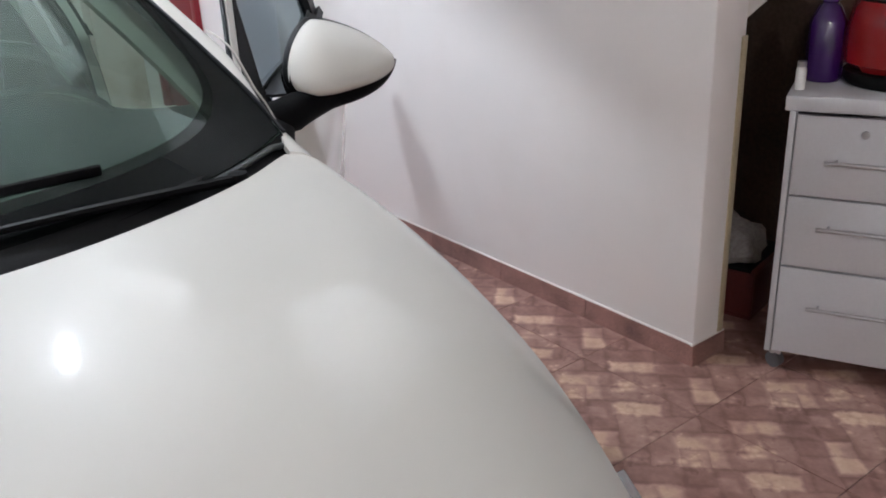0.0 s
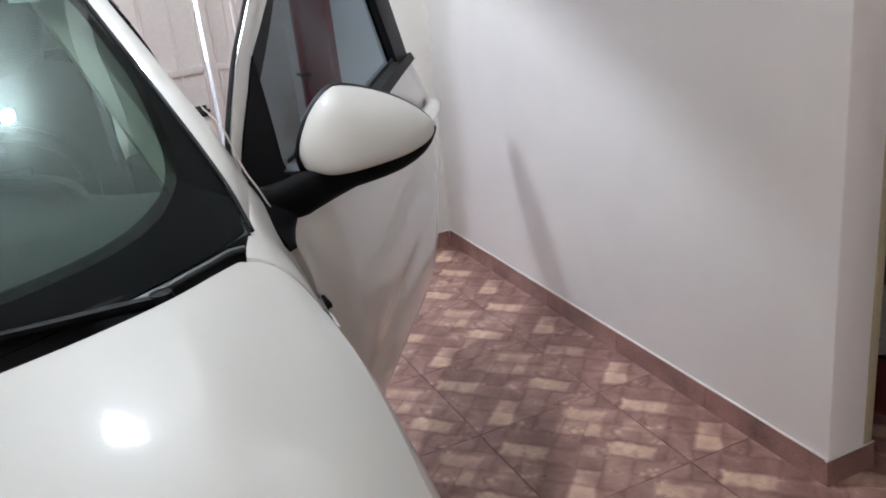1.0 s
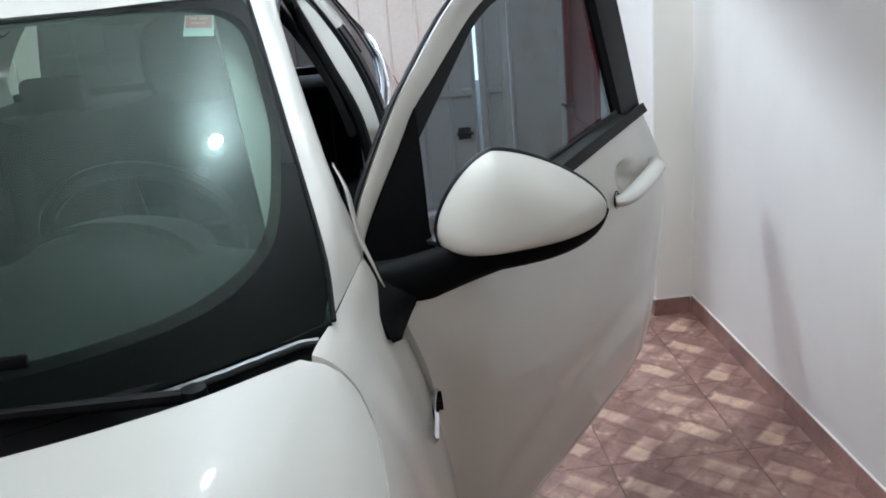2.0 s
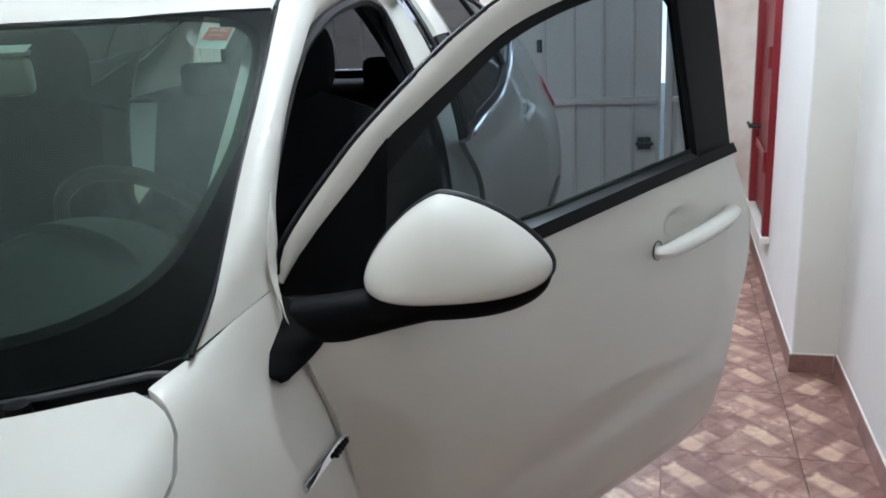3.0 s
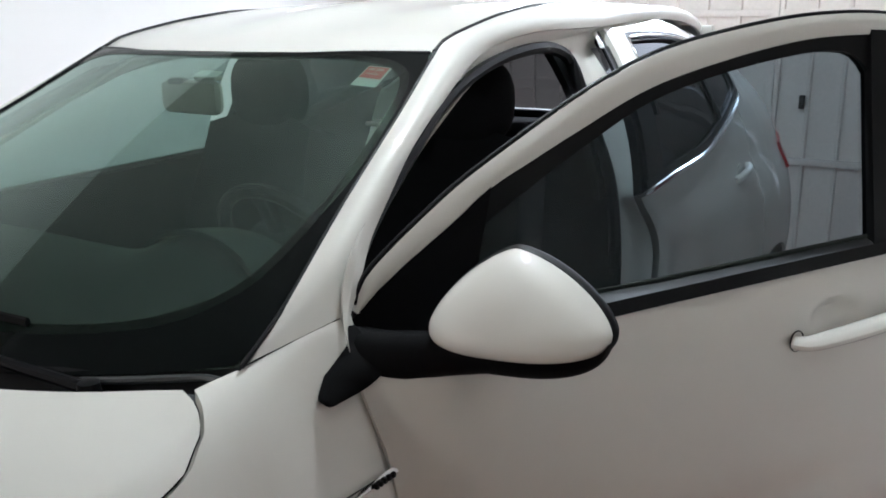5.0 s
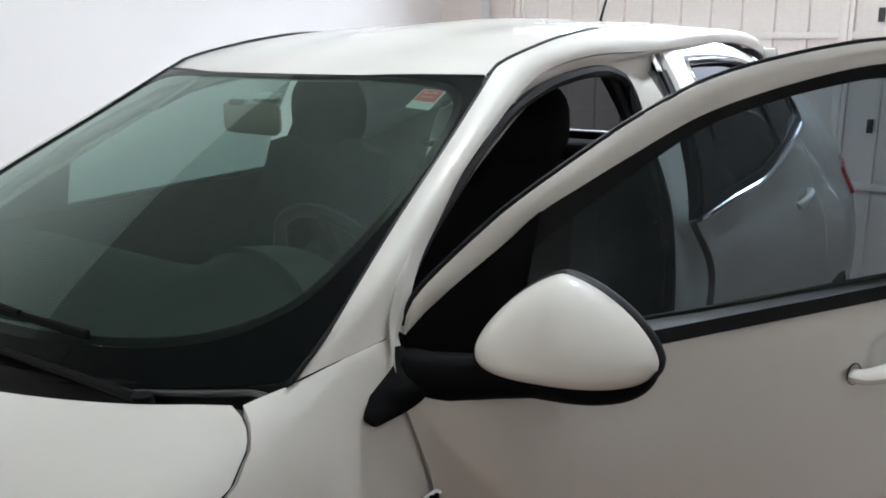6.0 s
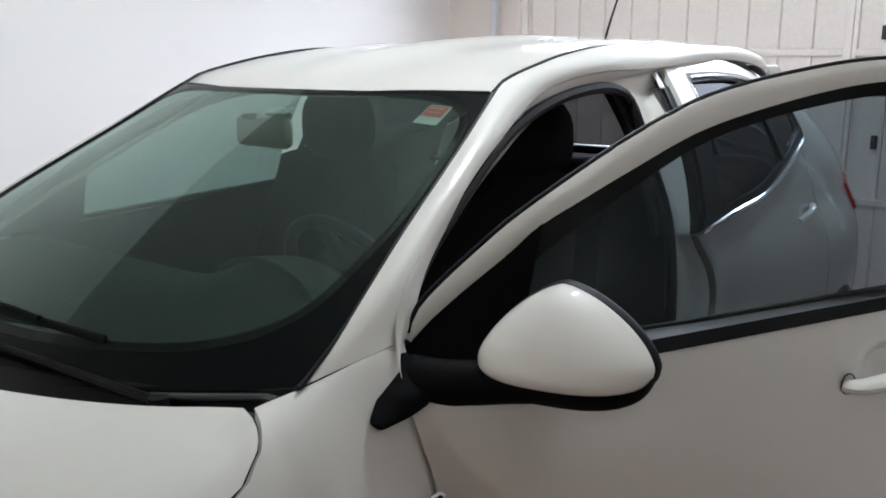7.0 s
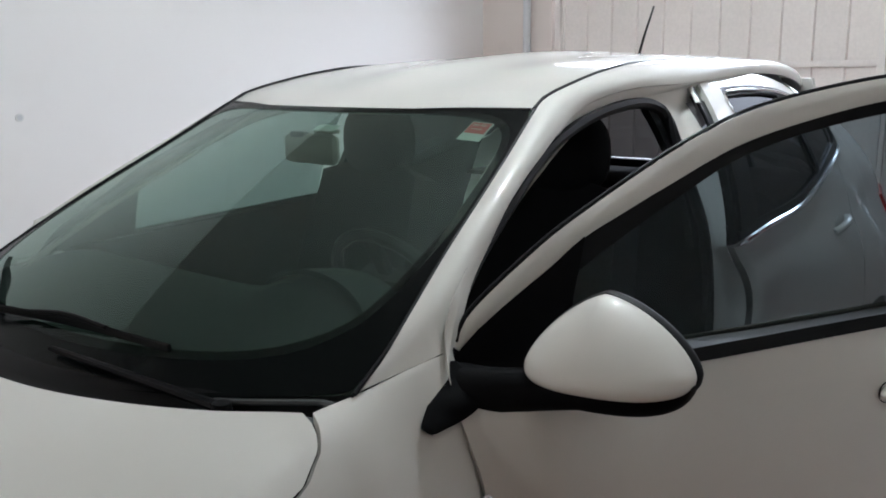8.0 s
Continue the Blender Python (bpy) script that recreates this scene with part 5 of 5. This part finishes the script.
part("window_frame", sheet(lambda i, j: dz(frame_top(i).lerp(frame_in(i), j), 0.006 * math.sin(math.pi * j)), 50, 4, 0.016, (-1, 0, 0)), PAINT, door, "pearl white window frame")
part("frame_gasket", sweep(bmesh.new(), lambda f: dz(frame_top(f), -0.008) + Vector((0, 0, 0.003)), 50, 0.005, 0.004), RUBBER, door)
part("frame_rim", sheet(lambda i, j: dz(frame_in(mix(0.18, 1.0, i)).lerp(rim_in(i), j), -0.004 - 0.004 * j), 40, 3, 0.02, (-1, 0, 0)), BLACK, door, "black inner window rim")
gl = part("window", sheet(lambda i, j: (lambda d: dz(Vector((d, mix(door_belt(d) + 0.005, min(1.43, table(((0.15, 1.09), (0.26, 1.165), (0.34, 1.215), (0.46, 1.285), (0.62, 1.355), (0.80, 1.40), (1.0, 1.425), (1.19, 1.425)))(d)), j), 0)), -0.016))(mix(0.15, 1.19, i)), 30, 10), DOOR_GLASS, door, "grey tinted door window, wound up")
gl.visible_shadow = False
part("rear_upright", sheet(lambda i, j: (lambda z: dz(Vector((mix(1.118 + 0.045 * j, table(((1.0, 1.262), (1.2, 1.288), (1.40, 1.310), (1.46, 1.308)))(z), i), z, 0)), 0.004))(mix(door_belt(1.15) + 0.002, 1.452, j)), 6, 14, 0.03, (-1, 0, 0)), BLACK, door, "matt black rear window upright")
part("belt_trim", sheet(lambda i, j: (lambda d: Vector((out(door_belt(d)) + 0.006 - 0.012 * j, d, door_belt(d) + 0.001 + 0.022 * j)))(mix(0.10, 1.264, i)), 30, 3, 0.03, (-1, 0, 0)), BLACK, door, "black belt trim")
part("glass_wiper", sheet(lambda i, j: (lambda d: Vector((out(door_belt(d)) - 0.008, d, door_belt(d) + 0.023)).lerp(dz(Vector((d, door_belt(d) + 0.022, 0)), -0.010) + Vector((0, 0, 0.012)), j))(mix(0.18, 1.11, i)), 24, 3, 0.006, (0, 0, -1)), plain("sill_rubber", (0.02, 0.023, 0.026), 0.6, grain=0.1), door, "dark grey sill beside the glass")
part("glass_lip", sweep(bmesh.new(), lambda f: dz(Vector((mix(0.24, 1.11, f), door_belt(mix(0.24, 1.11, f)) + 0.024, 0)), -0.010) + Vector((0, 0, 0.012)), 24, 0.004, 0.006), DASH, door, "grey glass wiper lip")
sail_top = table(((-0.012, 1.006), (0.010, 1.020), (0.048, 1.051), (0.098, 1.086), (0.153, 1.121), (0.206, 1.155), (0.27, 1.198), (0.285, 1.205)))
sail = part("sail_panel", sheet(lambda i, j: (lambda d: dz(Vector((d, mix(0.925, sail_top(d), j), 0)), 0.004))(mix(-0.012, 0.275 - 0.10 * (1 - j), i)), 24, 10, 0.03, (-1, 0, 0)), TRIM, door, "black sail panel behind the mirror")
foot_edge = spline(((-0.034, 0.016, 0.988), (-0.014, -0.014, 0.964), (0.028, -0.048, 0.926), (0.048, -0.060, 0.906), (0.053, -0.050, 0.894)))
foot_back = spline(((-0.034, 0.026, 0.988), (-0.006, 0.046, 0.960), (0.030, 0.050, 0.928), (0.034, 0.022, 0.905), (0.050, -0.030, 0.893)))


def sail_foot(i, j):
    """The lower tip of the sail panel, drawn out to a rounded point in front of the door."""
    return foot_edge(j).lerp(foot_back(j), i) + Vector((0.012 * math.sin(math.pi * i) * j * (1 - 0.6 * j) + 0.004, 0, 0))


part("sail_foot", sheet(sail_foot, 8, 20, 0.02, (-1, 0, 0)), TRIM, sail)

# mirror on the open door, built in the car's axes and turned with the door
TO_DOOR = HINGE.inverted()


EGG = (1.000 - CX, 0.617, 1.005)


def cap_at(i, j, grow=0.0, back=0.0):
    """The mirror cap, a half egg bulging forwards: i runs round it, j from its nose to the rim."""
    c, d = math.cos(2 * math.pi * i), math.sin(2 * math.pi * i)
    r = math.sin(j * math.pi / 2)
    e = 1.38 if d > 0 else 0.725
    du = math.copysign(abs(c) ** e, c) * ((0.170 if c > 0 else 0.125) + grow) * r
    dv = math.copysign(abs(d) ** e, d) * ((0.111 if d > 0 else 0.041) + grow) * r
    depth = 0.062 * max(0.0, 1 - r**2.4) ** 0.55 - back
    x = du - 0.133 * dv
    z = dv + (0.039 + (0.03 * abs(c) if c > 0 else 0.0)) * du
    return TO_DOOR @ Vector((EGG[0] + x, EGG[1] + 0.10 * x + 0.576 * z - depth, EGG[2] + z))


mc = part("mirror_cap", sheet(lambda i, j: cap_at(i, mix(0.0, 1.0, j)), 64, 24), PAINT, door, "pearl white mirror cap")
part("mirror_rim", sheet(lambda i, j: cap_at(i, 1.0, 0.001 + 0.003 * math.sin(math.pi * j), 0.001 + 0.022 * j), 64, 6), BLACK, mc, "black mirror rim")
part("mirror_back", sheet(lambda i, j: cap_at(i, 1.0, 0.002, 0.020).lerp(TO_DOOR @ Vector((EGG[0], EGG[1] + 0.020, EGG[2])), mix(0.0, 0.98, j)), 64, 3), BLACK, mc)


def under(i, j):
    """The black bowl that hugs the cap's lower rim, from the arm to the tip."""
    p = cap_at(mix(0.46, 0.972, i), 0.985, 0.001)
    swell = max(0.0, math.sin(math.pi * mix(0.07, 1.0, i))) ** 0.6
    return p + TO_DOOR.to_3x3() @ Vector((0, mix(-0.010, 0.016 + 0.034 * swell, j), -0.040 * swell * math.sin(math.pi * j) ** 0.7 + 0.003))


part("mirror_bowl", sheet(under, 36, 12), TRIM, mc)
arm = spline([TO_DOOR @ Vector(p) for p in ((0.735 - CX, 0.545, 0.930), (0.81 - CX, 0.558, 0.935), (0.89 - CX, 0.585, 0.948), (0.97 - CX, 0.61, 0.955), (1.06 - CX, 0.625, 0.965))])
part("mirror_arm", sweep(bmesh.new(), arm, 18, 0.044, 0.045, seg=16, taper=lambda f: (1.14 - 0.64 * f) * ease(min(1.0, f / 0.14 + 0.65))), TRIM, mc, "black mirror arm")
part("mirror_glass", sheet(lambda i, j: cap_at(i, 1.0, -0.012, 0.0215).lerp(TO_DOOR @ Vector((EGG[0], EGG[1] + 0.0215, EGG[2])), mix(0.0, 0.98, j)), 48, 3), plain("mirror_silver", (0.9, 0.9, 0.9), 0.02, metal=1.0), mc)

# handle of the open door
hz = table(((0.0, 0.864), (0.3, 0.874), (0.7, 0.886), (1.0, 0.893)))
hd = part("handle", sweep(bmesh.new(), spline([(out(0.87) + a, 0.865 + b, hz(c)) for a, b, c in ((0.000, 0.004, 0.0), (0.020, 0.022, 0.06), (0.030, 0.09, 0.30), (0.030, 0.18, 0.58), (0.024, 0.255, 0.86), (0.004, 0.305, 1.0))]), 28, 0.013, 0.022, seg=14, up=(1, 0, 0), taper=lambda f: 0.95 + 0.2 * math.sin(math.pi * f) ** 0.7), PAINT, door, "painted pull handle")
part("handle_gasket", sweep(bmesh.new(), lambda f: Vector((out(0.868) + 0.003, 0.872 + 0.016 * math.cos(2 * math.pi * f), 0.867 + 0.021 * math.sin(2 * math.pi * f))), 20, 0.0013, closed=True, up=(1, 0, 0)), RUBBER, hd)
part("door_stay", boxes((-0.10, -0.06, -0.02, 0.10, 0.62, 0.65), bevel=0.004), IRON, door)
for z in (0.45, 0.75):
    part("door_hinge", boxes((-0.05, 0.0, -0.03, 0.05, z, z + 0.06), bevel=0.004), PAINT, door)

# ---- floor tiles ----
JX, JY = 1.352, 0.558
rest = bmesh.new()
tile_mesh = mesh_of(box(bmesh.new(), -TSX / 2 + 0.0010, TSX / 2 - 0.0010, -TSY / 2 + 0.0010, TSY / 2 - 0.0010, -0.0065, 0.0, bevel=0.0006, seg=1), "floor_tile", TILE, smooth=False)
for i in range(-9, 8):
    for j in range(-11, 10):
        x, y = JX + (i + 0.5) * TSX, JY + (j + 0.5) * TSY
        if LEFT < x + TSX / 2 and x - TSX / 2 < ROOM_R and BACK < y + TSY / 2 and y - TSY / 2 < Y_GATE:
            if x > LEFT + 0.5 and -2.6 < y < 3.9 or x > 0.5 and y > -2.6:
                ob = new("floor_tile", tile_mesh)
                ob.location = (x, y, 0)
                ob.parent = floor
            else:
                box(rest, x - TSX / 2 + 0.001, x + TSX / 2 - 0.001, y - TSY / 2 + 0.001, y + TSY / 2 - 0.001, -0.0065, 0.0)
tagged(part("far_tiles", rest, TILE, floor, smooth=False), kind="stuff")
